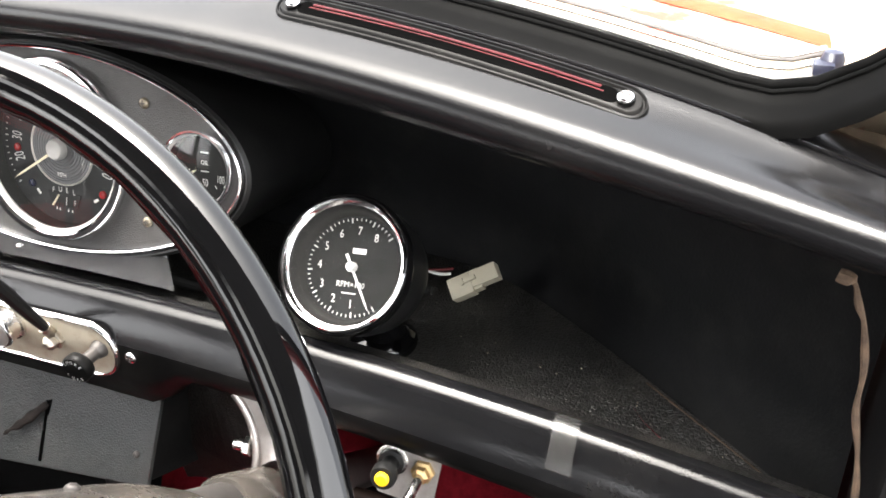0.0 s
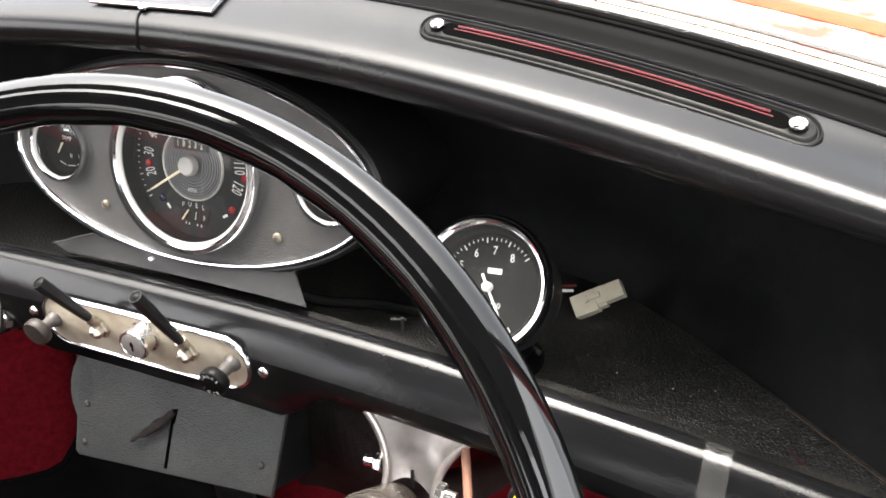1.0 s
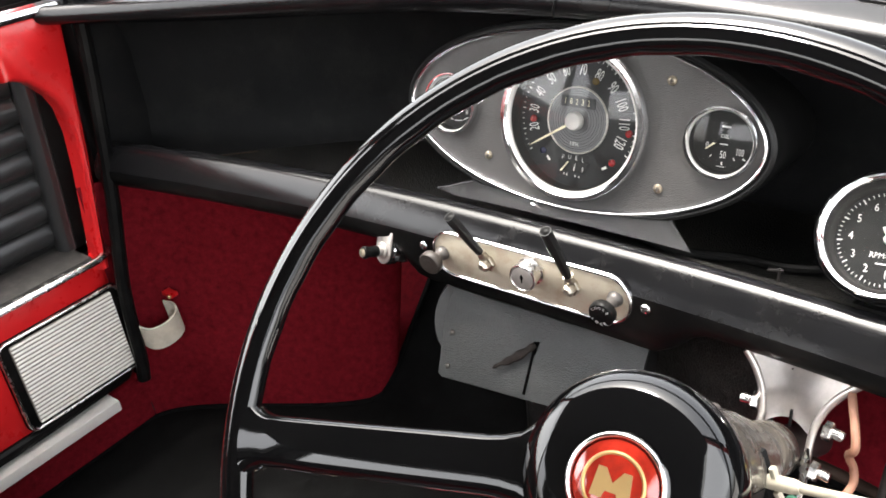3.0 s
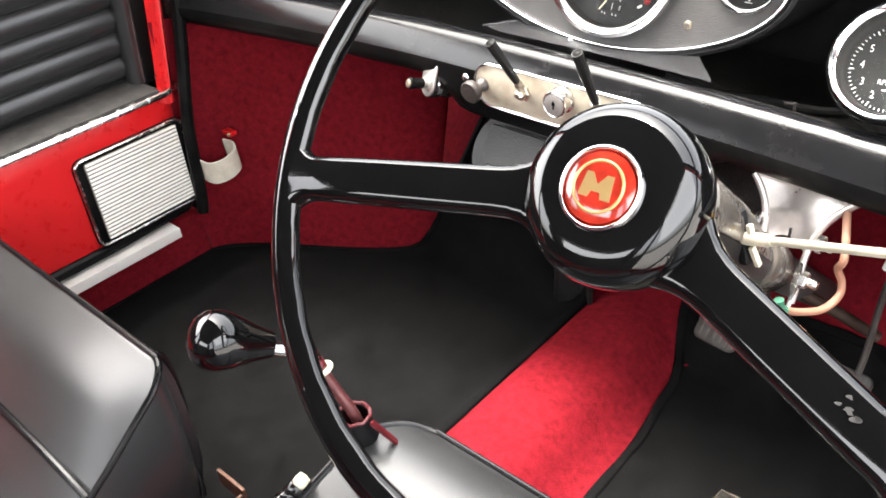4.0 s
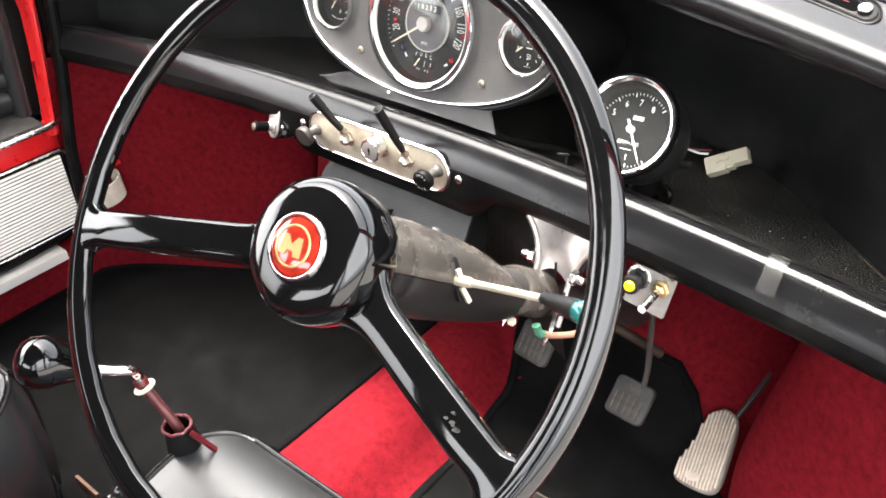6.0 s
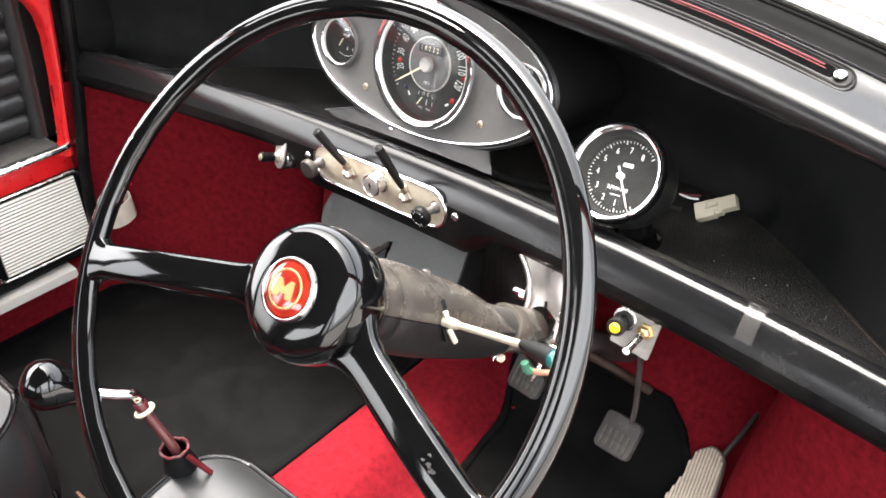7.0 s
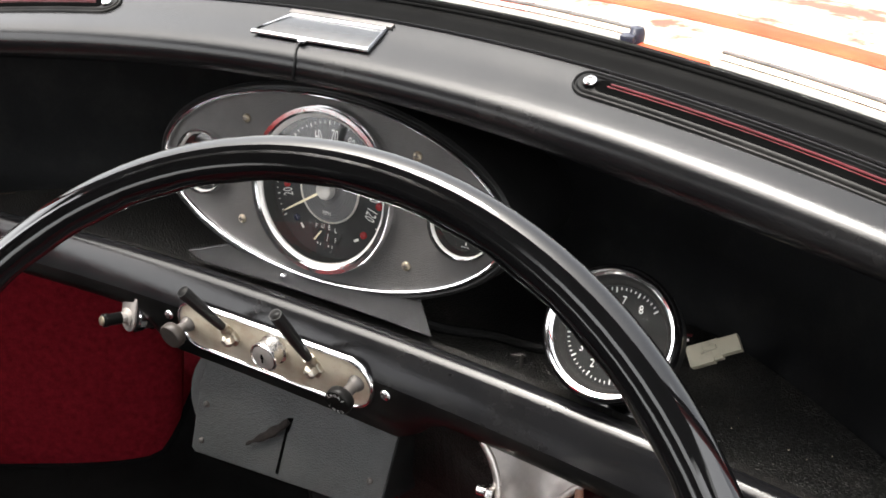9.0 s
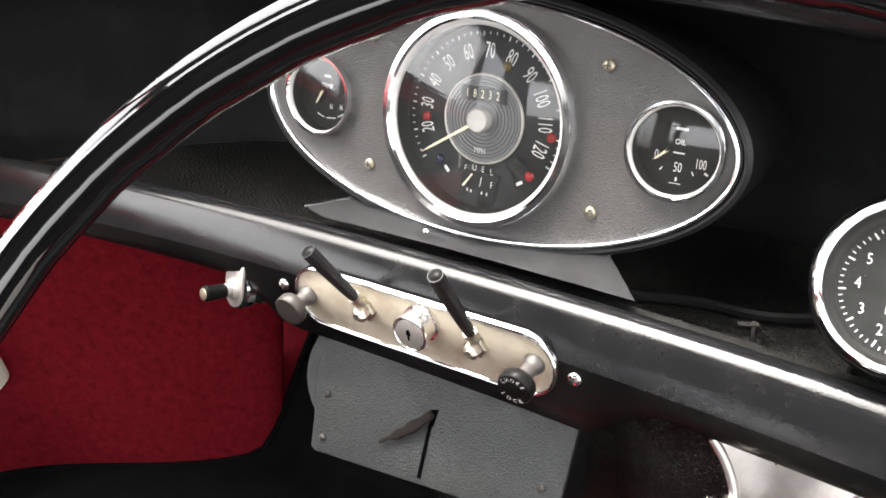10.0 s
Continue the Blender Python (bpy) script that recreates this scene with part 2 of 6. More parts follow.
SATIN_STEEL = material("satin_bare_steel", (0.5, 0.465, 0.44), rough=0.36, metal=0.85, rough_var=0.1, var=0.2, var_scale=45, grain=0.08, grain_scale=150, dust=0.3, dust_color=(0.2, 0.15, 0.12), dust_scale=60)
# darker tone set between the paler ribs
PEDAL_DARK = material("dark_pedal_casting", (0.27, 0.235, 0.20), rough=0.65, metal=0.15, var=0.25, var_scale=50, grain=0.3, grain_scale=200)
PEDAL_METAL = material("worn_pedal_casting", (0.62, 0.53, 0.43), rough=0.6, metal=0.15, var=0.2, var_scale=50, grain=0.3, grain_scale=200, dust=0.3, dust_color=(0.3, 0.26, 0.22), dust_scale=60)
STALK_CREAM = material("dull_cream_stalk", (0.40, 0.365, 0.285), rough=0.45, var=0.2, var_scale=70, dust=0.3, dust_color=(0.2, 0.17, 0.12), dust_scale=80)
KNOB_GREY = material("worn_grey_brown_knob", (0.028, 0.023, 0.020), rough=0.5, spec=0.3, var=0.3, var_scale=120)
GRIMY_NUT = material("grimy_plated_nut", (0.42, 0.38, 0.32), rough=0.3, metal=0.9, var=0.3, var_scale=200, dust=0.7, dust_color=(0.05, 0.035, 0.02), dust_scale=160)
STRAP_STEEL = material("dull_grey_steel_strap", (0.34, 0.32, 0.30), rough=0.45, metal=0.6, var=0.2, var_scale=80, dust=0.3, dust_color=(0.16, 0.12, 0.09), dust_scale=90)
TORN_VINYL = material("torn_brown_vinyl", (0.012, 0.009, 0.008), rough=0.8, spec=0.2, var=0.5, var_scale=140, grain=0.6, grain_scale=300)
# flat black that puts the shade of openings into the colour
VOID = material("painted_hole_shade", (0.002, 0.002, 0.002), rough=1.0, spec=0.0, var=0.2)
DIAL_GLASS = glass_material("dial_glass", film=0.014)
TAPE_CLEAR = glass_material("clear_tape", (0.97, 0.96, 0.94), 0.3, film=0.022)
SCREEN_GLASS = glass_material("screen_glass", (0.96, 0.97, 0.96))

# ---- building helpers ----
FRAMES = {}


def at(x, y, z):
    return Matrix.Translation((x, y, z))


def facing(origin, normal, up=(0, 0, 1)):
    """A frame at origin whose z axis is the normal and whose y axis leans to up."""
    zz = Vector(normal).normalized()
    xx = Vector(up).cross(zz).normalized()
    yy = zz.cross(xx)
    m = Matrix((xx, yy, zz)).transposed().to_4x4()
    m.translation = origin
    return m


def thing(name, label, category, m=None, group="", kind=""):
    ob = new(name)
    ob.empty_display_size = 0.02
    m = m if m is not None else Matrix.Identity(4)
    ob.matrix_world = m
    FRAMES[ob.name] = m
    return tagged(ob, label, category, group, kind)


def smooth_by_angle(me, degrees=35):
    for p in me.polygons:
        p.use_smooth = True
    me.set_sharp_from_angle(angle=radians(degrees))


def part(name, bm, mat, parent=None, label="", world_space=False, smooth=35):
    """Links a bmesh as one mesh object, under a thing or a part."""
    if world_space and parent is not None:
        bm.transform(FRAMES[parent.name].inverted())
    bmesh.ops.recalc_face_normals(bm, faces=bm.faces)
    me = bpy.data.meshes.new(name)
    bm.to_mesh(me)
    bm.free()
    me.materials.append(mat)
    smooth_by_angle(me, smooth)
    ob = new(name, me)
    if parent is not None:
        ob.parent = parent
        FRAMES[ob.name] = FRAMES[parent.name]
    else:
        FRAMES[ob.name] = Matrix.Identity(4)
    if label:
        ob["label"] = label
    return ob


def solo(name, bm, mat, label, category, group="", kind="", smooth=35):
    return tagged(part(name, bm, mat, None, "", False, smooth), label, category, group, kind)


def join(*bms):
    out = bms[0]
    for b in bms[1:]:
        me = bpy.data.meshes.new("join")
        b.to_mesh(me)
        out.from_mesh(me)
        bpy.data.meshes.remove(me)
        b.free()
    return out


def moved(bm, m):
    bm.transform(m)
    return bm


def skin(rings, closed_ring=True, caps=True, loop=False):
    """A bmesh skin over rings of points."""
    bm = bmesh.new()
    vs = [[bm.verts.new(p) for p in ring] for ring in rings]
    k = len(vs[0])
    pairs = list(zip(vs, vs[1:])) + ([(vs[-1], vs[0])] if loop else [])
    for a, b in pairs:
        for i in range(k if closed_ring else k - 1):
            j = (i + 1) % k
            bm.faces.new((a[i], a[j], b[j], b[i]))
    if caps and closed_ring and not loop:
        bm.faces.new(vs[0][::-1])
        bm.faces.new(vs[-1])
    return bm


def lathe(profile, segs=40, m=None, caps=True):
    """Turns (radius, height) pairs round the z axis."""
    rings = [[(r * math.cos(2 * math.pi * i / segs), r * math.sin(2 * math.pi * i / segs), h) for i in range(segs)] for r, h in profile]
    bm = skin(rings, True, caps)
    return moved(bm, m) if m is not None else bm


def spline(points, steps=8):
    """A smooth line through the points."""
    pts = [Vector(p) for p in points]
    if len(pts) < 3:
        return pts
    ext = [2 * pts[0] - pts[1]] + pts + [2 * pts[-1] - pts[-2]]
    out = []
    for i in range(1, len(ext) - 2):
        p0, p1, p2, p3 = ext[i - 1:i + 3]
        for s in range(steps):
            t = s / steps
            out.append(0.5 * ((2 * p1) + (p2 - p0) * t + (2 * p0 - 5 * p1 + 4 * p2 - p3) * t * t + (3 * p1 - p0 - 3 * p2 + p3) * t ** 3))
    out.append(pts[-1])
    return out


def sweep(points, radius, segs=12, up=(0, 0, 1), loop=False, squash=1.0):
    """A tube along points; radius is a number or a function of 0..1."""
    pts = [Vector(p) for p in points]
    rings = []
    last = Vector(up)
    n = len(pts)
    for i, p in enumerate(pts):
        a = pts[(i - 1) % n] if loop else pts[max(0, i - 1)]
        b = pts[(i + 1) % n] if loop else pts[min(n - 1, i + 1)]
        d = (b - a).normalized()
        side = d.cross(last)
        if side.length < 1e-5:
            side = d.cross(Vector((1, 0.3, 0.2)))
        side.normalize()
        top = side.cross(d).normalized()
        last = top
        r = radius(i / max(1, n - 1)) if callable(radius) else radius
        rings.append([p + side * r * math.cos(2 * math.pi * k / segs) + top * r * squash * math.sin(2 * math.pi * k / segs) for k in range(segs)])
    return skin(rings, True, True, loop)


def ribbon(points, width_dir, width, thick):
    """A flat band along points."""
    pts = [Vector(p) for p in points]
    w = Vector(width_dir).normalized() * width / 2
    rings = []
    for i, p in enumerate(pts):
        d = (pts[min(len(pts) - 1, i + 1)] - pts[max(0, i - 1)]).normalized()
        nrm = d.cross(w).normalized() * thick / 2
        rings.append([p - w - nrm, p + w - nrm, p + w + nrm, p - w + nrm])
    return skin(rings)


def box(sx, sy, sz, bevel=0.0, m=None, segs=2):
    bm = bmesh.new()
    bmesh.ops.create_cube(bm, size=1.0)
    bmesh.ops.scale(bm, vec=(sx, sy, sz), verts=bm.verts)
    if bevel:
        bmesh.ops.bevel(bm, geom=list(bm.edges), offset=bevel, segments=segs, profile=0.7, affect="EDGES")
    return moved(bm, m) if m is not None else bm


def rounded_outline(w, h, r, steps=8):
    pts = []
    for cx, cy, a in ((w / 2 - r, h / 2 - r, 0), (-w / 2 + r, h / 2 - r, 90), (-w / 2 + r, -h / 2 + r, 180), (w / 2 - r, -h / 2 + r, 270)):
        for i in range(steps + 1):
            t = radians(a + 90 * i / steps)
            pts.append((cx + r * math.cos(t), cy + r * math.sin(t)))
    return pts


def plate(outline, depth, m=None, edge=0.0):
    """A slab: the outline in xy, from z 0 up to depth, its upper edge eased."""
    cx = sum(p[0] for p in outline) / len(outline)
    cy = sum(p[1] for p in outline) / len(outline)

    def inset(d):
        out = []
        n = len(outline)
        for i, (x, y) in enumerate(outline):
            ax, ay = outline[i - 1]
            bx, by = outline[(i + 1) % n]
            tx, ty = bx - ax, by - ay
            k = math.hypot(tx, ty) or 1
            out.append((x - ty / k * d, y + tx / k * d))
        return out
    rings = [[(x, y, 0) for x, y in outline]]
    if edge:
        rings.append([(x, y, depth - edge) for x, y in outline])
        rings.append([(x, y, depth - edge * 0.3) for x, y in inset(edge * 0.4)])
        rings.append([(x, y, depth) for x, y in inset(edge)])
    else:
        rings.append([(x, y, depth) for x, y in outline])
    bm = skin(rings)
    return moved(bm, m) if m is not None else bm


def rim_of(outline, inner, height, m=None):
    """A raised border that follows an outline; its section is rounded."""
    n = len(outline)
    loop = []
    for i, (x, y) in enumerate(outline):
        ax, ay = outline[i - 1]
        bx, by = outline[(i + 1) % n]
        tx, ty = bx - ax, by - ay
        k = math.hypot(tx, ty) or 1
        nx, ny = -ty / k, tx / k
        ring = []
        for s in range(9):
            u = s / 8
            ring.append((x + nx * inner * u, y + ny * inner * u, height * math.sin(math.pi * u) ** 0.6 if 0 < u < 1 else 0.0))
        loop.append(ring)
    bm = skin(loop, False, False, True)
    return moved(bm, m) if m is not None else bm


def lettering(items, m=None, depth=0.0):
    """Printed words: (text, size, x, y, turn in degrees, width factor), joined into one flat mesh."""
    out = bmesh.new()
    for text, size, x, y, turn, squeeze in items:
        cu = bpy.data.curves.new("lettering", "FONT")
        cu.body, cu.size, cu.align_x, cu.align_y = text, size, "CENTER", "CENTER"
        cu.resolution_u = 2
        ob = new("lettering", cu)
        bpy.context.view_layer.update()
        me = bpy.data.meshes.new_from_object(ob.evaluated_get(bpy.context.evaluated_depsgraph_get()))
        me.transform(Matrix.Translation((x, y, 0)) @ Matrix.Rotation(radians(turn), 4, "Z") @ Matrix.Diagonal((squeeze, 1, 1, 1)))
        out.from_mesh(me)
        bpy.data.meshes.remove(me)
        bpy.data.objects.remove(ob)
        bpy.data.curves.remove(cu)
    return moved(out, m) if m is not None else out


def bars(items, z=0.0):
    """Flat bars: (x, y, length, width, turn)."""
    bm = bmesh.new()
    for x, y, length, width, turn in items:
        c, s = math.cos(radians(turn)), math.sin(radians(turn))
        q = [(-length / 2, -width / 2), (length / 2, -width / 2), (length / 2, width / 2), (-length / 2, width / 2)]
        bm.faces.new([bm.verts.new((x + c * a - s * b, y + s * a + c * b, z)) for a, b in q])
    return bm


def dial_ticks(r_out, r_in, start, end, count, width, long_every=5, long_extra=0.002):
    items = []
    for i in range(count):
        a = start + (end - start) * i / (count - 1)
        inner = r_in - (long_extra if i % long_every == 0 else 0)
        mid = (r_out + inner) / 2
        items.append((mid * math.cos(radians(a)), mid * math.sin(radians(a)), r_out - inner, width * (1.6 if i % long_every == 0 else 1), a))
    return bars(items)


def bar_parts(name, items, m, mat, parent):
    """Printed bars, each a part of its own."""
    for it in items:
        part(name, moved(bars([it]), m), mat, parent)


def again(ob, parent, m):
    """The same part once more, moved by m."""
    o = new(ob.name.split(".")[0], ob.data)
    o.parent = parent
    o.matrix_local = m
    return o


def screw(parent, m, r=0.0045, mat=CHROME, name="screw"):
    """A domed cross-head screw."""
    ob = part(name, lathe([(r, 0), (r, 0.0008), (r * 0.85, 0.0019), (r * 0.5, 0.0026), (0.0001, 0.0028)], 20, m), mat, parent)
    part("slot", join(box(r * 1.1, r * 0.22, 0.0006, 0, m @ at(0, 0, 0.0026)), box(r * 0.22, r * 1.1, 0.0006, 0, m @ at(0, 0, 0.00262))), STEEL_DARK, ob)
    return ob


def soft_step(x, a, b):
    t = min(1, max(0, (x - a) / (b - a)))
    return t * t * (3 - 2 * t)


# ---- plan of the cabin: x to the driver's side, y to the front, floor at z 0 ----
def dash_line(x):
    return -0.37 * x * x


def dash_drop(x):
    return -0.12 * x * x


def lip_line(x):
    return -0.045 - 0.16 * x * x


def lip_height(x):
    return 0.402 - 0.0035 * soft_step(x, -0.25, 0.05)


def back_line(x):
    k = abs(x) - 0.335
    return 0.16 - 0.84 * (k + math.sqrt(k * k + 0.004)) / 2


def floor_height(x, y):
    toe = max(0.0, (y - 0.05) * 1.0)
    hump = 0.05 * soft_step(0.098 - abs(x - 0.012), 0.0, 0.07)
    fold = 0.0055 * math.sin(34 * (y + 0.75 * x)) * soft_step(0.085 - abs(x - 0.03), 0.0, 0.05)
    crumple = 0.006 * math.sin(26 * (x + 0.4 * y)) * math.sin(31 * y - 9 * x) * soft_step(y, 0.10, 0.16) * soft_step(x, 0.10, 0.20)
    return max(toe, hump) + fold + crumple


def arch_edge(y, passenger=False):
    """Distance from the middle to the wheel arch's foot."""
    if passenger and y > -0.16:
        return 0.345 + 0.277 * (1 - soft_step(y, -0.16, 0.085)) ** 1.15
    return 0.415 + 0.207 * (1 - soft_step(y, -0.14, 0.03)) ** 1.2


XS = [-0.60 + 1.20 * i / 80 for i in range(81)]

# floor pan with centre tunnel
bm = bmesh.new()
nx, ny = 84, 60
grid = [[bm.verts.new((-0.64 + 1.28 * i / nx, -1.75 + 2.05 * j / ny, floor_height(-0.64 + 1.28 * i / nx, -1.75 + 2.05 * j / ny))) for i in range(nx + 1)] for j in range(ny + 1)]
for j in range(ny):
    for i in range(nx):
        bm.faces.new((grid[j][i], grid[j][i + 1], grid[j + 1][i + 1], grid[j + 1][i]))
solo("floor", bm, CARPET_RED, "red felt carpet over the floor pan and tunnel", "floor", kind="structure", smooth=60)

# bulkhead behind the footwells
bm = box(0.96, 0.012, 0.36, 0, at(0, 0.262, 0.33))
solo("bulkhead", bm, CARPET_RED, "red carpeted bulkhead behind the pedals", "wall", kind="structure")


# wheel arches with the carpeted kick panels
def arch(side, name):
    rings = []
    for j in range(26):
        ring = []
        for k in range(41):
            z = -0.01 + 0.39 * k / 40
            if side < 0:
                y = -0.15 + (0.225 + 0.24 * z) * j / 25
                hem = max(1 - soft_step(z, 0.034, 0.040), soft_step(j, 21.5, 22.5))
                x = arch_edge(-0.15 + 0.225 * j / 25, True) - 0.004 * hem
            else:
                y = -0.15 + 0.44 * j / 25
                x = arch_edge(y) + 0.05 * soft_step(z, 0.05, 0.4) * soft_step(y, -0.15, 0.0)
            ring.append((side * x, y, z))
        rings.append(ring)
    if side < 0:
        rings.append([(x - 0.004, y + 0.008, z) for x, y, z in rings[-1]])
        rings.append([(x - 0.05, y + 0.03, z) for x, y, z in rings[-1]])
    solo(name, skin(rings, False, False), CARPET_RED, "red felt carpet on the front wheel arch", "wall", kind="structure", smooth=70)


arch(-1, "wall_arch_passenger")
arch(1, "wall_arch_driver")

# parcel shelf and its padded lip
bm = bmesh.new()
rows = []
for x in XS:
    y0, y1 = lip_line(x) + 0.055, back_line(x)
    slope = [(x, lip_line(x) + 0.0040, lip_height(x) + 0.0265), (x, lip_line(x) + 0.010, lip_height(x) + 0.0225), (x, lip_line(x) + 0.018, 0.420), (x, lip_line(x) + 0.030, 0.404), (x, lip_line(x) + 0.040, 0.388), (x, lip_line(x) + 0.047, 0.381)]
    rows.append(slope + [(x, y0 + (y1 - y0) * k / 10, 0.379 + 0.004 * (k / 10) ** 2) for k in range(11)])
bm = skin(rows, False, False)
solo("parcel_shelf", bm, SHELF_MAT, "dusty black grained vinyl parcel shelf", "shelf", kind="structure", smooth=60)

lip_profile = [(0.0060, 0.0250), (0.0048, 0.0272), (0.0020, 0.0280), (-0.0015, 0.0280), (-0.0060, 0.0268), (-0.0105, 0.0240), (-0.0150, 0.0195), (-0.0195, 0.0135), (-0.0238, 0.0065), (-0.0270, -0.0005)]
rows, lower_rows = [], []
for x in XS:
    h = 0.033 * (1 - soft_step(abs(x + 0.004), 0.122, 0.168))
    yc, zc = lip_line(x), lip_height(x)
    pts = [(x, yc + a, zc + b) for a, b in lip_profile]
    low = [pts[-1], (x, yc - 0.028, zc - 0.010 - h * 0.6), (x, yc - 0.024, zc - 0.020 - h), (x, yc - 0.012, zc - 0.0275 - h), (x, yc + 0.004, zc - 0.029 - h), (x, yc + 0.03, zc - 0.028 - h * 0.5), (x, yc + 0.09, zc - 0.028)]
    rows.append(pts)
    lower_rows.append(low)
lip = thing("shelf_lip", "black padded vinyl lip along the parcel shelf", "padded trim", at(0, -0.05, 0.36))
part("padding", skin(rows, False, False), VINYL_LIP, lip, "smooth black rounded padding", True, 80)
part("lower_cover", skin(lower_rows, False, False), RUBBER, lip, "black vinyl cover dipping behind the switches", True, 80)

# dark shelf underside
rows = [[(x, lip_line(x) + 0.02, 0.362), (x, 0.30, 0.366)] for x in XS]
solo("shelf_underside", skin(rows, False, False), TRIM_DARK, "black underside of the parcel shelf", "shelf", kind="structure")

# recess wall behind the shelf
rows = []
for x in XS:
    yb = back_line(x)
    lean = 0.02
    rows.append([(x, yb - 0.004, 0.375), (x, yb + 0.012, 0.39), (x, yb + lean, 0.45), (x, yb + lean, 0.53), (x, yb + 0.01, 0.58), (x, yb - 0.01, 0.60)])
solo("wall_recess", skin(rows, False, False), TRIM_DARK, "black trim lining the recess under the dashboard", "wall", kind="structure", smooth=60)

# seams where the side cover folds to meet the shelf
for s, nm in ((1, "driver"), (-1, "passenger")):
    pts = [(s * (0.478 + 0.112 * k / 8), back_line(0.478 + 0.112 * k / 8) - 0.004, 0.3830) for k in range(9)]
    solo("trim", sweep(pts, 0.0006, 6), CORD, "worn fold along the edge of the shelf lining", "trim", kind="structure")

# ---- dashboard top roll ----
# each row: reach from the dash line, height, and how far it follows the fall of the back, the crest and the lower edge
roll_profile = [(0.078, 0.650, 1, 0, 0), (0.062, 0.6530, 1, 0, 0), (0.050, 0.6495, 1, 0, 0), (0.040, 0.6455, 1, 0, 0), (0.032, 0.6415, 1, 0, 0), (0.022, 0.6378, 0.7, 0.3, 0), (0.012, 0.6342, 0.35, 0.65, 0),
                (0.004, 0.6312, 0.1, 0.9, 0), (-0.002, 0.6282, 0, 1, 0), (-0.0058, 0.6245, 0, 0.95, 0.05), (-0.0078, 0.6200, 0, 0.8, 0.2), (-0.0082, 0.6150, 0, 0.6, 0.4), (-0.0065, 0.6098, 0, 0.4, 0.6),
                (-0.002, 0.6050, 0, 0.2, 0.8), (0.006, 0.6012, 0, 0.05, 0.95), (0.022, 0.598, 0, 0, 1), (0.10, 0.596, 0, 0, 1), (0.2, 0.596, 0, 0, 1)]


def crest_drop(x):
    return -0.12 * x * x / (1 + (x / 0.645) ** 4)


def edge_drop(x):
    return -0.019 * soft_step(abs(x), 0.0, 0.46)


def roll_point(x, k):
    a, b, f1, f2, f3 = roll_profile[k]
    return (x, dash_line(x) + a, b + dash_drop(x) * f1 + crest_drop(x) * f2 + edge_drop(x) * f3)


rows = []
for x in [-0.62 + 1.24 * i / 90 for i in range(91)]:
    rows.append([roll_point(x, k) for k in range(len(roll_profile))])
bm = skin(rows, False, False)
dash_roll = solo("dashboard_roll", bm, VINYL, "black grained vinyl padded dashboard top", "dashboard", smooth=80)
pts = [(x, dash_line(x) + 0.0475, 0.6488 + dash_drop(x)) for x in [-0.6 + 1.2 * i / 60 for i in range(61)]]
part("piping", sweep(pts, 0.0013, 6), VINYL, dash_roll, "stitched edge of the vinyl")
pts = [(-0.006 + 0.003 * math.sin(k * 0.8), roll_point(0, k)[1] - 0.0004, roll_point(0, k)[2] + 0.0004) for k in range(6, 14)]
part("seam", sweep(spline(pts, 4), 0.0009, 6), TRIM_DARK, dash_roll, "joint across the middle of the padding")


# ---- demister vents ----
def roll_frame(x, dy):
    """A frame on the roll's top: x along it, z out of it."""
    z = 0.6415 + (dy - 0.032) * 0.40 + dash_drop(x)
    slope = -0.74 * x
    tangent = Vector((1, slope, -0.24 * x)).normalized()
    back = Vector((0, -1, -0.36))
    nrm = back.cross(tangent).normalized()
    nrm = nrm if nrm.z > 0 else -nrm
    yy = nrm.cross(tangent)
    m = Matrix((tangent, yy, nrm)).transposed().to_4x4()
    m.translation = (x, dash_line(x) + dy, z)
    return m


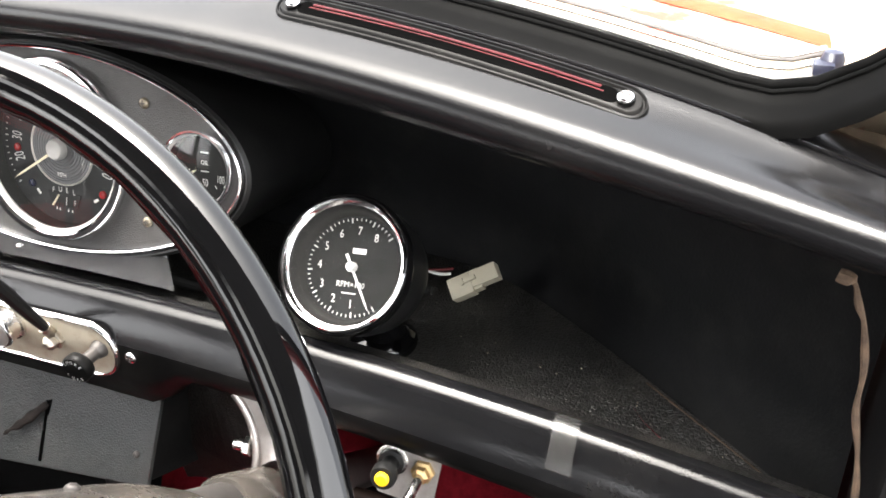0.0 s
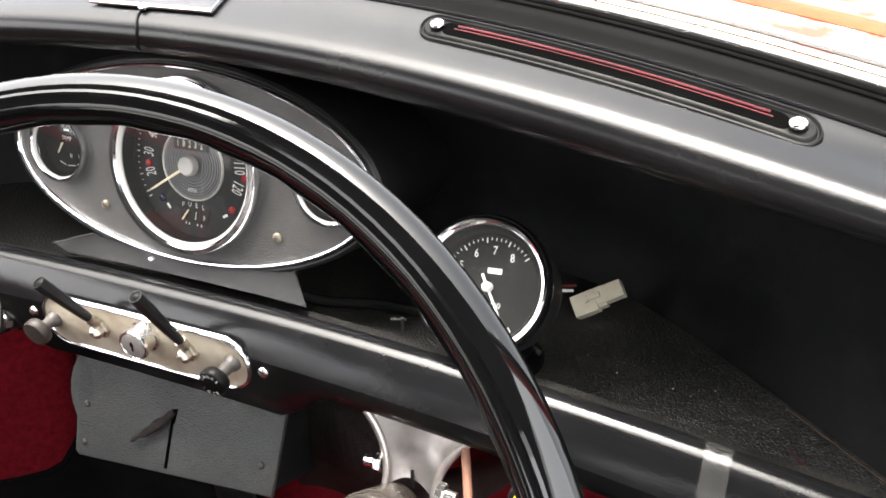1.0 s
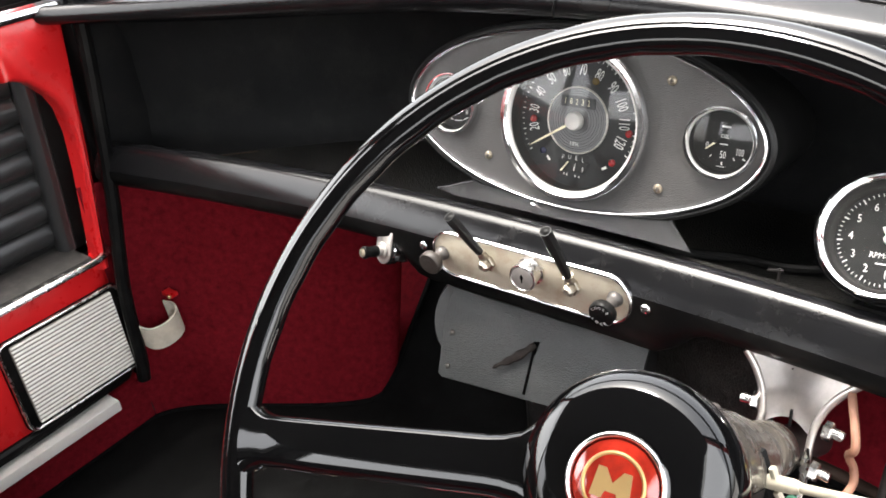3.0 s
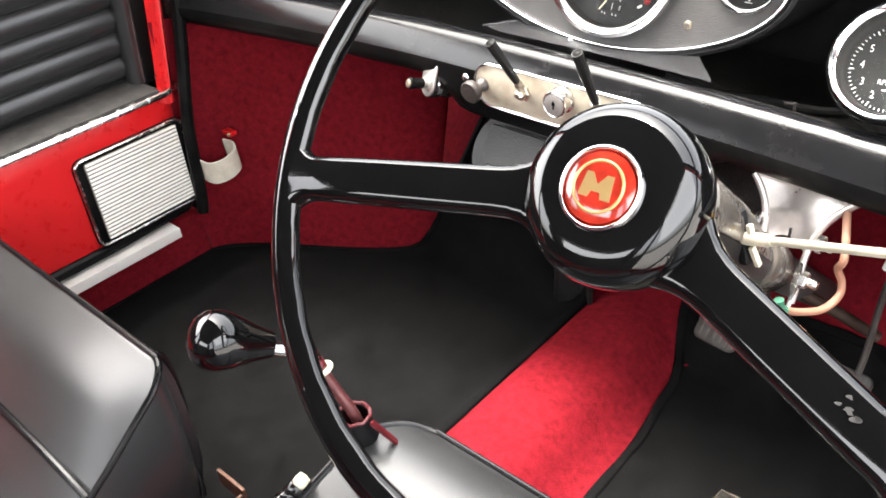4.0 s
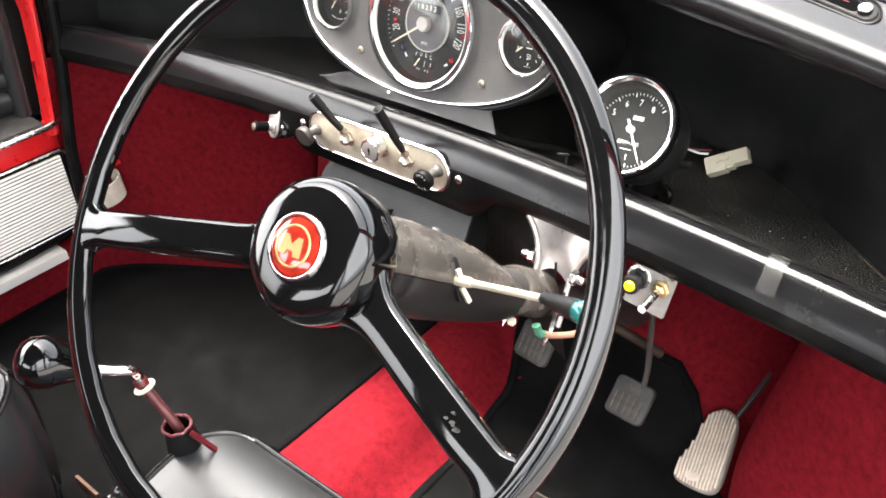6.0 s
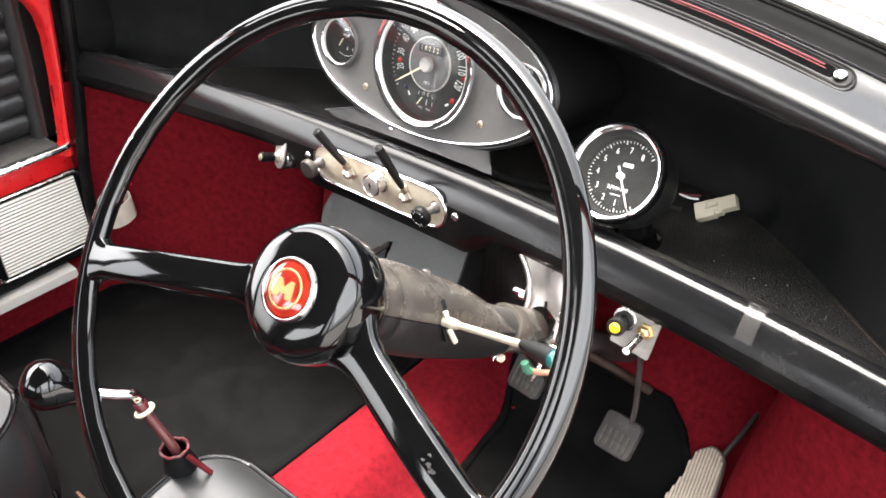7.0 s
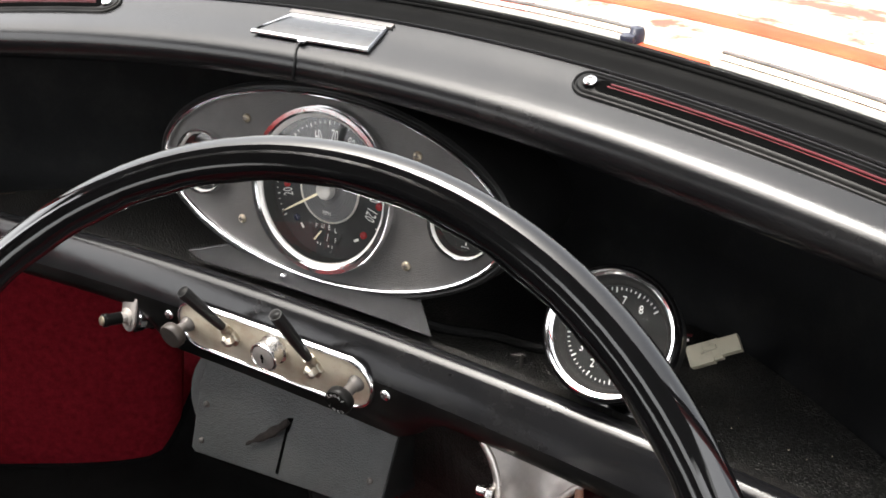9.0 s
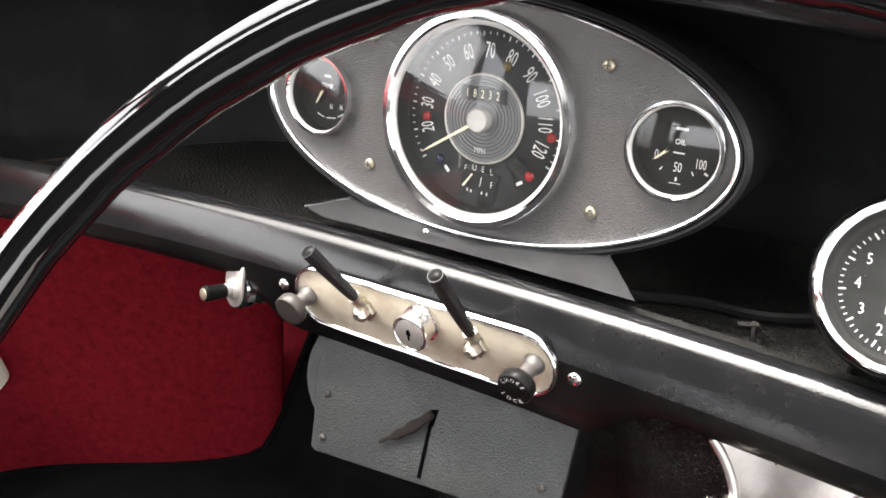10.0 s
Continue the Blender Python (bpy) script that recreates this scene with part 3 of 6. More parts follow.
def demister_vent(side):
    mid = roll_frame(side * 0.3405, 0.0335)
    v = thing("demister_vent", "black demister slot with dark red lining in the dashboard top", "air vent", mid, "demister vents")
    half = 0.1125

    def bent(u, w, h):
        x = side * 0.3405 + u
        y = dash_line(x) + 0.0325 + w
        return (x, y, 0.6415 + (w + 0.0005) * 0.40 + dash_drop(x) + h)

    def track(wid, end):
        out = []
        n = 28
        for i in range(n + 1):
            out.append((-end + 2 * end * i / n, -wid))
        for i in range(1, 9):
            a = -math.pi / 2 + math.pi * i / 9
            out.append((end + wid * math.cos(a), wid * math.sin(a)))
        for i in range(n + 1):
            out.append((end - 2 * end * i / n, wid))
        for i in range(1, 9):
            a = math.pi / 2 + math.pi * i / 9
            out.append((-end + wid * math.cos(a), wid * math.sin(a)))
        return out
    rings = []
    for wid, h, end in ((0.0118, 0.0006, half), (0.0112, 0.0022, half), (0.0104, 0.0024, half), (0.0096, 0.0012, half), (0.0088, 0.0012, half), (0.0080, 0.0026, half), (0.0072, 0.0028, half), (0.0064, 0.0016, half - 0.004), (0.0056, 0.0018, half - 0.008), (0.0048, 0.002, half - 0.010)):
        rings.append([bent(u, w, h) for u, w in track(wid, end)])
    part("gasket", skin(rings, True, False), RUBBER, v, "black ribbed gasket", True)
    # closed black cap painted as the slot's shaded depth
    rings = [[bent(u, w, h) for u, w in track(0.0052, half - 0.010)] for h in (0.0024, -0.004)]
    part("slot_shade", skin(rings, True, True), VOID, v, "dark slot", True)
    pts = [bent(-0.097 + 0.194 * i / 24, 0.0030, 0.0026) for i in range(25)]
    part("slot_edge", sweep(pts, 0.0008, 6), RED_TRIM, v, "dark red edge of the slot", True)
    pts = [bent(-0.099 + 0.198 * i / 24, 0.0008, 0.0022) for i in range(25)]
    part("slot_edge", sweep(pts, 0.0005, 6), RED_TRIM, v, "dark red edge of the slot", True)
    for u in (-half + 0.001, half - 0.001):
        f = Matrix.Translation(Vector(bent(u, 0, 0.0034))) @ mid.to_3x3().to_4x4()
        screw(v, FRAMES[v.name].inverted() @ f, 0.0050)
    return v


demister_vent(1)
demister_vent(-1)

# ---- ashtray in the dashboard top ----
ash_m = roll_frame(0.0, 0.024) @ at(0, 0, 0.002)
ash = thing("ashtray", "bright chrome ashtray let into the dashboard top", "ashtray", ash_m)
tray = [(-0.058, -0.0165), (0.055, -0.0165), (0.055, 0.0145), (-0.037, 0.0145)]
part("lid", plate([(-0.055, -0.0145), (0.053, -0.0145), (0.053, 0.0125), (-0.036, 0.0125)], 0.0012, None, 0.0003), LID_GREY, ash, "dark reflecting lid")
part("lid_rim", rim_of(tray, 0.0042, 0.0026), CHROME, ash, "bright chrome frame")
part("tab", lathe([(0.0035, 0), (0.0035, 0.002), (0.002, 0.003), (0.0001, 0.0032)], 16, at(-0.006, -0.0165, 0)), CHROME, ash, "pull tab")
part("hinge", box(0.1, 0.005, 0.003, 0.001, at(0.008, 0.018, 0.0)), STEEL_DARK, ash, "dark hinge strip")

# ---- oval instrument binnacle ----
BIN = facing((0, 0.0104, 0.504), (0, -0.970, 0.242))
binn = thing("instrument_binnacle", "oval charcoal instrument panel with chrome edging and three gauges", "instrument panel", BIN)


def oval(a, b, n=96, cx=-0.0045, cy=0.0018, p=1.95):
    out = []
    for i in range(n):
        t = 2 * math.pi * i / n
        c, s = math.cos(t), math.sin(t)
        out.append((cx + a * math.copysign(abs(c) ** (2 / p), c), cy + b * math.copysign(abs(s) ** (2 / p), s)))
    return out


def pierced(outline, holes):
    """A flat sheet with round openings: (x, y, radius)."""
    b = bmesh.new()
    edges = []
    for ring in [outline] + [[(cx + r * math.cos(2 * math.pi * i / 48), cy + r * math.sin(2 * math.pi * i / 48)) for i in range(48)] for cx, cy, r in holes]:
        vs = [b.verts.new((x, y, 0)) for x, y in ring]
        edges += [b.edges.new((vs[i - 1], vs[i])) for i in range(len(vs))]
    bmesh.ops.triangle_fill(b, use_beauty=True, edges=edges)
    return b


part("panel", pierced(oval(0.1763, 0.0785), [(0, 0.002, 0.068), (0.1365, 0.005, 0.0275), (-0.1345, 0.001, 0.0275)]), PANEL_VINYL, binn, "charcoal grained vinyl face")
part("chrome_trim", rim_of(oval(0.1807, 0.0829), 0.0055, 0.005), CHROME, binn, "chrome edging")
shell_rings = []
for a, b, z in ((0.1809, 0.0831, 0.0015), (0.1830, 0.0852, 0.0025), (0.1857, 0.0878, 0.0005), (0.1867, 0.0886, -0.006), (0.1867, 0.0886, -0.02), (0.185, 0.085, -0.06), (0.180, 0.078, -0.14)):
    shell_rings.append([(x, y, z) for x, y in oval(a, b)])
part("housing", skin(shell_rings, True, False), BLACK_PLASTIC, binn, "black housing behind the panel")
for sx, sy in ((-0.088, -0.0436), (0.088, -0.0436), (-0.088, 0.0490), (0.088, 0.0490)):
    screw(binn, at(sx, sy, 0), 0.0042, DULL_SCREW)


def gauge(name, label, parent, m, r, depth, lip, face_mat=DIAL_BLACK):
    """A round instrument: chrome bezel, sunken face, glass."""
    g = part(name, lathe([(r * 0.985, 0), (r, 0.003), (r, lip * 0.6), (r * 0.97, lip), (r * 0.92, lip), (r * 0.895, lip * 0.86)], 72, m, False), CHROME, parent, label)
    part("bezel_slope", lathe([(r * 0.895, lip * 0.86), (r * 0.875, lip * 0.75), (r * 0.85, lip * 0.45)], 72, m, False), CAP_GREY, g, "pale grey slope")
    part("inner_wall", lathe([(r * 0.85, lip * 0.45), (r * 0.845, -depth)], 64, m, False), DIAL_BLACK, g, "dark inner ring")
    part("dial_face", lathe([(r * 0.85, -depth), (0.0002, -depth)], 64, m, True), face_mat, g, "black dial")
    glass = part("glass", lathe([(r * 0.872 * math.cos(a * math.pi / 20), lip * 0.55 + r * 0.062 * math.sin(a * math.pi / 20) ** 2) for a in range(10)] + [(0.0002, lip * 0.55 + r * 0.062)], 64, m, False), DIAL_GLASS, g, "clear glass")
    glass.visible_shadow = False
    return g


def needle(parent, m, angle, length, tail, width, z, mat, hub_r, hub_mat):
    rot = m @ Matrix.Rotation(radians(angle), 4, "Z")
    out = [(-tail, -width), (length * 0.85, -width * 0.55), (length, 0), (length * 0.85, width * 0.55), (-tail, width)]
    nd = part("needle", plate(out, 0.0008, rot @ at(0, 0, z)), mat, parent, "pale pointer")
    part("needle_cap", lathe([(hub_r, z - 0.002), (hub_r, z + 0.002), (hub_r * 0.85, z + 0.004), (hub_r * 0.4, z + 0.005), (0.0001, z + 0.0052)], 28, m), hub_mat, parent, "round pointer cap")
    return nd


# speedometer
SP = at(0.0, 0.002, 0)
sp = gauge("speedometer", "large chrome-rimmed speedometer reading to 120", binn, SP, 0.0738, 0.009, 0.010, DIAL_SLATE)
SPF = SP @ at(0, 0, -0.0085) @ Matrix.Diagonal((1.015, 1.015, 1.0, 1.0))
nums = []
for v in range(20, 130, 10):
    a = 195 - (v - 20) * 2.12
    nums.append((str(v), 0.0150, 0.0450 * math.cos(radians(a)), 0.0450 * math.sin(radians(a)), a - 90, 0.5))
part("numerals", lettering(nums, SPF), WHITE_MARK, sp, "white numerals")
part("ticks", moved(dial_ticks(0.0575, 0.0555, 216, -26, 49, 0.0006, 4, 0.0012), SPF), WHITE_MARK, sp, "white graduation")
part("centre_disc", lathe([(0.0295, 0), (0.0285, 0.0012), (0.0002, 0.0012)], 56, SPF), DIAL_GREY, sp, "grooved grey centre")
grooves = join(*[rim_of([(rr * math.cos(2 * math.pi * i / 48), rr * math.sin(2 * math.pi * i / 48)) for i in range(48)], 0.0007, 0.0006, SPF @ at(0, 0, 0.0012)) for rr in (0.012, 0.0145, 0.017, 0.0195, 0.022, 0.0245, 0.0265)])
part("grooves", grooves, DIAL_GREY, sp, "fine concentric grooves")
part("centre_ring", rim_of([(0.0305 * math.cos(2 * math.pi * i / 64), 0.0305 * math.sin(2 * math.pi * i / 64)) for i in range(64)], 0.0017, 0.002, SPF), ALUMINIUM, sp, "thin bright ring")
part("odometer", box(0.034, 0.0095, 0.001, 0.0003, SPF @ at(0.0, 0.0165, 0.0018)), DIAL_SLATE, sp, "odometer window")
part("odometer_digits", lettering([(c, 0.0078, -0.0125 + 0.0058 * i, 0.0165, 0, 0.72) for i, c in enumerate("18232")], SPF @ at(0, 0, 0.0026)), CREAM_MARK, sp, "odometer digits 18232")
part("mph_mark", lettering([("MPH", 0.0055, 0, -0.0215, 0, 0.8)], SPF @ at(0, 0, 0.0021)), WHITE_MARK, sp)
part("fuel_gauge", plate([(-0.0125, -0.0475), (0.0125, -0.0475), (0.0165, -0.0365), (-0.0165, -0.0365)], 0.0007, SPF), DIAL_BLACK, sp, "small fuel gauge")
fuel_print = lettering([(c, 0.006, -0.0105 + 0.0068 * i, -0.0335 - 0.001 * abs(i - 1.5), (1.5 - i) * -4, 0.85) for i, c in enumerate("FUEL")] + [("F", 0.0065, 0.0105, -0.044, 0, 0.6)])
fuel_bars = bars([(0.002, -0.043, 0.007, 0.0006, 82), (0.0035, -0.0505, 0.002, 0.001, 90), (0.0075, -0.0507, 0.002, 0.001, 90), (-0.005, -0.0505, 0.002, 0.001, 90), (-0.008, -0.050, 0.002, 0.001, 90)])
part("fuel_marks", moved(join(fuel_print, fuel_bars), SPF @ at(0, 0, 0.0009)), WHITE_MARK, sp, "fuel scale")
part("fuel_needle", plate([(-0.012, -0.0475), (-0.0105, -0.0478), (-0.004, -0.0385), (-0.005, -0.038)], 0.0008, SPF @ at(0, 0, 0.0014)), CREAM_MARK, sp, "cream fuel pointer")
for lx, ly, mt, lb in ((-0.045, -0.0045, RED_LENS, "red"), (0.051, -0.0045, RED_LENS, "red"), (0.038, -0.0324, RED_LENS, "red"), (-0.032, -0.0324, BLUE_LENS, "blue"), (0.0145, 0.0365, AMBER_LENS, "amber")):
    part("warning_lamp", lathe([(0.0034, 0), (0.0032, 0.0012), (0.0018, 0.002), (0.0001, 0.0022)], 18, SPF @ at(lx, ly, 0)), mt, sp, "small " + lb + " warning lamp")
bar_parts("small_print", [(-0.026, -0.0385, 0.005, 0.0022, -50), (0.031, -0.0385, 0.005, 0.0022, 30)], SPF @ at(0, 0, 0.0002), WHITE_MARK, sp)
needle(sp, SPF, 213, 0.053, 0.006, 0.0013, 0.006, CREAM_MARK, 0.0085, CAP_GREY)

# oil pressure gauge
OM = at(0.1365, 0.005, 0)
oil = gauge("oil_gauge", "small chrome-rimmed oil pressure gauge", binn, OM, 0.0308, 0.006, 0.008)
OF = OM @ at(0, 0, -0.0056)
part("markings", lettering([("OIL", 0.0048, 0, 0.0040, 0, 0.9), ("100", 0.0085, 0.014, -0.0075, 0, 0.55), ("50", 0.0085, 0.0005, -0.0115, 0, 0.62), ("0", 0.0085, -0.0135, -0.0055, 0, 0.6)], OF), WHITE_MARK, oil, "white print OIL 50 100")
bar_parts("scale_bar", [(0.0, 0.0120, 0.007, 0.0015, 0), (0.0, -0.0025, 0.007, 0.0009, 0), (-0.0095, -0.0135, 0.0025, 0.0007, 60), (0.0005, -0.0185, 0.0025, 0.0012, 90), (0.010, -0.0135, 0.0025, 0.0007, 120), (0.018, -0.0125, 0.0025, 0.0012, 150), (0.0, -0.0212, 0.007, 0.0005, 0)], OF, WHITE_MARK, oil)
needle(oil, OF @ at(-0.006, -0.001, 0), 222, 0.011, 0.0, 0.0009, 0.002, CREAM_MARK, 0.0007, DIAL_BLACK)

# temperature gauge
TM = at(-0.1345, 0.001, 0)
tmp = gauge("temperature_gauge", "small chrome-rimmed temperature gauge", binn, TM, 0.0308, 0.006, 0.008)
TF = TM @ at(0, 0, -0.0056)
part("markings", lettering([("TEMP", 0.0055, 0, 0.006, 0, 0.85), ("N", 0.006, 0.004, -0.009, 0, 0.6), ("H", 0.006, 0.0135, -0.0085, 0, 0.6)], TF), WHITE_MARK, tmp, "white print TEMP")
bar_parts("scale_bar", [(0.0, 0.0135, 0.006, 0.0014, 0), (-0.006, -0.0165, 0.007, 0.0007, -20), (0.004, -0.0175, 0.009, 0.0007, 6), (0.013, -0.0145, 0.006, 0.0007, 30)], TF, WHITE_MARK, tmp)
needle(tmp, TF @ at(-0.002, 0.004, 0), 240, 0.0135, 0.0, 0.0009, 0.002, CREAM_MARK, 0.0012, DIAL_BLACK)

# loose flap of black vinyl behind the lip, under the binnacle
rows = []
for i in range(25):
    u = i / 24
    x = -0.105 + 0.24 * u
    w = 0.012 + 0.022 * soft_step(u, 0.0, 0.15)
    rows.append([(x - 0.006 * k, lip_line(x) + 0.008 + w * k / 5, 0.4315 + 0.004 * math.sin(u * 9) * k / 5 + 0.006 * soft_step(u, 0.8, 1) * k / 5 - 0.0006 * k) for k in range(6)])
b = skin(rows, False, False)
bmesh.ops.solidify(b, geom=b.faces, thickness=0.0012)
flap = thing("vinyl_flap", "loose flap of glossy black vinyl on the shelf lip", "flap", at(0.015, -0.03, 0.43))
part("sheet", b, TAPE_BLACK, flap, "loose black sheet", True, 60)
part("folded_edge", sweep([Vector(r[-1]) for r in rows], 0.0010, 6), TAPE_BLACK, flap, "folded rear edge", True)
screw(lip, FRAMES[lip.name].inverted() @ at(-0.022, lip_line(0) + 0.017, 0.4345), 0.003, CHROME, "stud")

# clear tape round the lip
rows = []
for u in range(9):
    x = 0.434 + 0.016 * u / 8
    rows.append([(x, lip_line(x) + a * 1.03, lip_height(x) + c * 1.03 + 0.0006) for a, c in lip_profile[2:9]])
b = skin(rows, False, False)
solo("tape_strip", b, TAPE_CLEAR, "grey translucent tape wrapped over the shelf lip", "tape", smooth=70)

# ---- rev counter on the shelf ----
TN = Vector((-0.012, -0.795, 0.607))
TA = facing((0.2738, -0.0326, 0.4786), TN)
tach = thing("rev_counter", "chrome-rimmed black rev counter in a pod on the shelf", "gauge", TA)
R = 0.0463
part("pod", lathe([(R * 0.97, -0.004), (R * 1.02, -0.006), (R * 1.02, -0.035), (R * 0.98, -0.048), (R * 0.84, -0.060), (R * 0.5, -0.067), (0.0005, -0.068)], 64, None, False), BLACK_PLASTIC, tach, "matt black cup")
part("bezel", lathe([(R * 1.0, -0.001), (R * 0.995, 0.0022), (R * 0.965, 0.0036), (R * 0.935, 0.0030), (R * 0.905, 0.0004), (R * 0.895, -0.002)], 72, None, False), CHROME, tach, "chrome bezel")
part("bezel_edge", lathe([(R * 1.03, -0.009), (R * 1.06, -0.006), (R * 1.06, -0.002), (R * 1.03, 0.0012), (R * 0.998, 0.0012)], 72, None, False), BLACK_GLOSS, tach, "black outer edge")
part("inner_wall", lathe([(R * 0.895, -0.002), (R * 0.845, -0.006), (R * 0.835, -0.012), (R * 0.79, -0.019)], 64, None, False), BLACK_PLASTIC, tach, "dark grey inner ring")
part("dial_face", lathe([(R * 0.79, -0.019), (0.0002, -0.019)], 64), DIAL_BLACK, tach, "black dial")
gl = part("glass", lathe([(R * 0.905, -0.0022), (0.0002, -0.0016)], 64, None, False), DIAL_GLASS, tach, "clear glass")
gl.visible_shadow = False
TFm = at(0, 0, -0.0185) @ Matrix.Diagonal((0.985, 0.985, 1, 1))
nums = []
for v in range(1, 9):
    a = 278 - 31 * (v - 1)
    nums.append((str(v), 0.0086, 0.0262 * math.cos(radians(a)), 0.0262 * math.sin(radians(a)), 8, 0.8))
part("numerals", lettering(nums, TFm), WHITE_MARK, tach, "white numerals 1 to 8")
part("ticks", moved(dial_ticks(0.0355, 0.0335, 309, 46, 46, 0.0006, 5, 0.0018), TFm), WHITE_MARK, tach, "white graduation")
part("unit_print", lettering([("RPM\u00d7100", 0.0058, 0.0005, -0.0125, 4, 0.95)], TFm), WHITE_MARK, tach, "white print")
bar_parts("maker_bar", [(0.0020, 0.012, 0.0105, 0.0038, 4), (0.0005, -0.0185, 0.011, 0.0009, 4)], TFm, WHITE_MARK, tach)
needle(tach, TFm, 304, 0.034, 0.010, 0.0010, 0.003, WHITE_MARK, 0.0036, WHITE_MARK)
fx, fy = 0.277, 0.018
part("foot", lathe([(0.0265, 0), (0.027, 0.004), (0.025, 0.008), (0.018, 0.012), (0.015, 0.02), (0.015, 0.055)], 32, at(fx, fy, 0.3785)), BLACK_GLOSS, tach, "round black rubber foot", True)

# ---- loose connector behind the rev counter ----
plug = thing("wire_connector", "ivory nylon two-part wire connector lying behind the rev counter", "connector", facing((0.326, 0.095, 0.399), Vector((-0.1, -0.75, 0.65)), Vector((0.3, 0.35, 0.9))))
rotp = Matrix.Rotation(radians(52), 4, "Z") @ Matrix.Diagonal((0.92, 0.82, 0.85, 1))
part("plug", box(0.022, 0.022, 0.016, 0.0012, rotp @ at(-0.012, -0.001, 0)), CONNECTOR, plug, "ivory plug half")
part("socket", join(box(0.026, 0.017, 0.015, 0.0012, rotp @ at(0.011, 0.001, 0.0)), box(0.008, 0.021, 0.012, 0.001, rotp @ at(0.003, 0.0, 0)), box(0.012, 0.005, 0.003, 0.0006, rotp @ at(-0.002, 0.002, 0.0085)), box(0.003, 0.007, 0.004, 0.0006, rotp @ at(-0.009, 0.002, 0.0085))), CONNECTOR, plug, "ivory socket half")
for k, mt in ((0, WHITE_MARK), (1, RED_TRIM)):
    part("wire", sweep(spline([(-0.022, -0.005 + 0.005 * k, 0), (-0.032, -0.010 + 0.004 * k, -0.002), (-0.045, -0.013, -0.004)], 6), 0.0013, 8), mt, plug)
coil = []
for i in range(140):
    t = i / 139
    a = 2 * math.pi * 14 * t
    coil.append((0.262 + 0.032 * t, 0.078 + 0.004 * t + 0.003 * math.sin(a), 0.391 + 0.003 * math.cos(a)))
part("sleeve", sweep(coil, 0.001, 6), BLACK_PLASTIC, plug, "ribbed black sleeve", True)
solo("cable", sweep(spline([(0.06, 0.02, 0.40), (0.10, 0.03, 0.386), (0.15, 0.045, 0.384), (0.2, 0.05, 0.384), (0.27, 0.078, 0.39)], 8), 0.005, 10), BLACK_PLASTIC, "ribbed black cable sleeve along the shelf", "cable")
solo("terminal_tab", join(box(0.012, 0.003, 0.0015, 0.0004, at(0.194, -0.005, 0.412) @ Matrix.Rotation(radians(20), 4, "Z")), box(0.0025, 0.002, 0.014, 0.0004, at(0.197, -0.004, 0.407))), STEEL_DARK, "small dark wire terminal behind the shelf lip", "terminal")

rnd = random.Random(12)
specks = []
for k in range(14):
    x = rnd.uniform(0.33, 0.54)
    y0 = lip_line(x) + 0.058
    y = y0 + rnd.random() * max(0.01, back_line(x) - 0.012 - y0)
    size = rnd.uniform(0.0003, 0.0008)
    specks.append(box(size * 1.6, size, size, 0, at(x, y, 0.3805 + size * 0.4) @ Matrix.Rotation(rnd.uniform(0, 3), 4, "Z")))
solo("crumbs", join(*specks), IVORY, "pale crumbs and dust specks on the parcel shelf", "crumbs", kind="stuff")

# ---- switch panel in the middle of the lip ----
SW = facing((-0.0045, lip_line(0) - 0.0285, 0.3885), (0, -1, 0.0))
swp = thing("switch_panel", "aged metal switch plate with chrome surround", "switch panel", SW)
stad = rounded_outline(0.205, 0.044, 0.0215, 10)
part("plate", plate(stad, 0.002, None, 0.0004), OLD_PLATE, swp, "stained bare metal plate")
part("surround", rim_of(rounded_outline(0.212, 0.051, 0.0250, 10), 0.0042, 0.0035), CHROME, swp, "chrome surround")
for sx in (-0.117, 0.117):
    screw(swp, at(sx, 0.0005, 0.0012), 0.0048)


def toggle(tx, tip):
    """A long-handled toggle switch from the plate to a tip in the panel's frame."""
    base = Vector((tx, 0.003, 0.002))
    tip = Vector(tip)
    d = (tip - base).normalized()
    f = facing(base, (0, 0.2, 1), (0, 1, 0))
    t = part("toggle_switch", sweep([base + d * 0.012, base + d * 0.03, base + d * 0.06, tip], lambda u: 0.0036 + 0.0026 * u if u < 0.97 else 0.0052, 10), BLACK_PLASTIC, swp, "long black toggle lever")
    part("nut", lathe([(0.0085, 0), (0.0085, 0.004), (0.0075, 0.005), (0.006, 0.005), (0.006, 0.009), (0.005, 0.011), (0.003, 0.013)], 6, at(tx, 0.003, 0.001)), GRIMY_NUT, t, "grimy chrome hexagon nut")
    part("collar", sweep([base + d * 0.006, base + d * 0.016], 0.0045, 14), GRIMY_NUT, t)
    part("end_cap", lathe([(0.0044, 0), (0.003, 0.001), (0.0001, 0.0012)], 14, facing(tip, d)), RUBBER, t, "worn dark end")


SWI = SW.inverted()
toggle(-0.040, SWI @ Vector((-0.059, -0.108, 0.452)))
toggle(0.049, SWI @ Vector((0.041, -0.111, 0.464)))
IG = at(0.0075, 0.008, 0.002)
ig = part("ignition_lock", lathe([(0.0135, 0), (0.0135, 0.003), (0.0122, 0.0036), (0.0118, 0.0112), (0.0132, 0.0118), (0.0136, 0.0150), (0.0130, 0.0166), (0.0122, 0.0168), (0.0116, 0.0158), (0.0112, 0.0158)], 40, IG, False), WORN_CHROME, swp, "chrome ignition lock")
part("lock_face", lathe([(0.0112, 0.0158), (0.0106, 0.0166), (0.0090, 0.0170), (0.0001, 0.0172)], 32, IG), STRAP_STEEL, ig, "dull lock face")
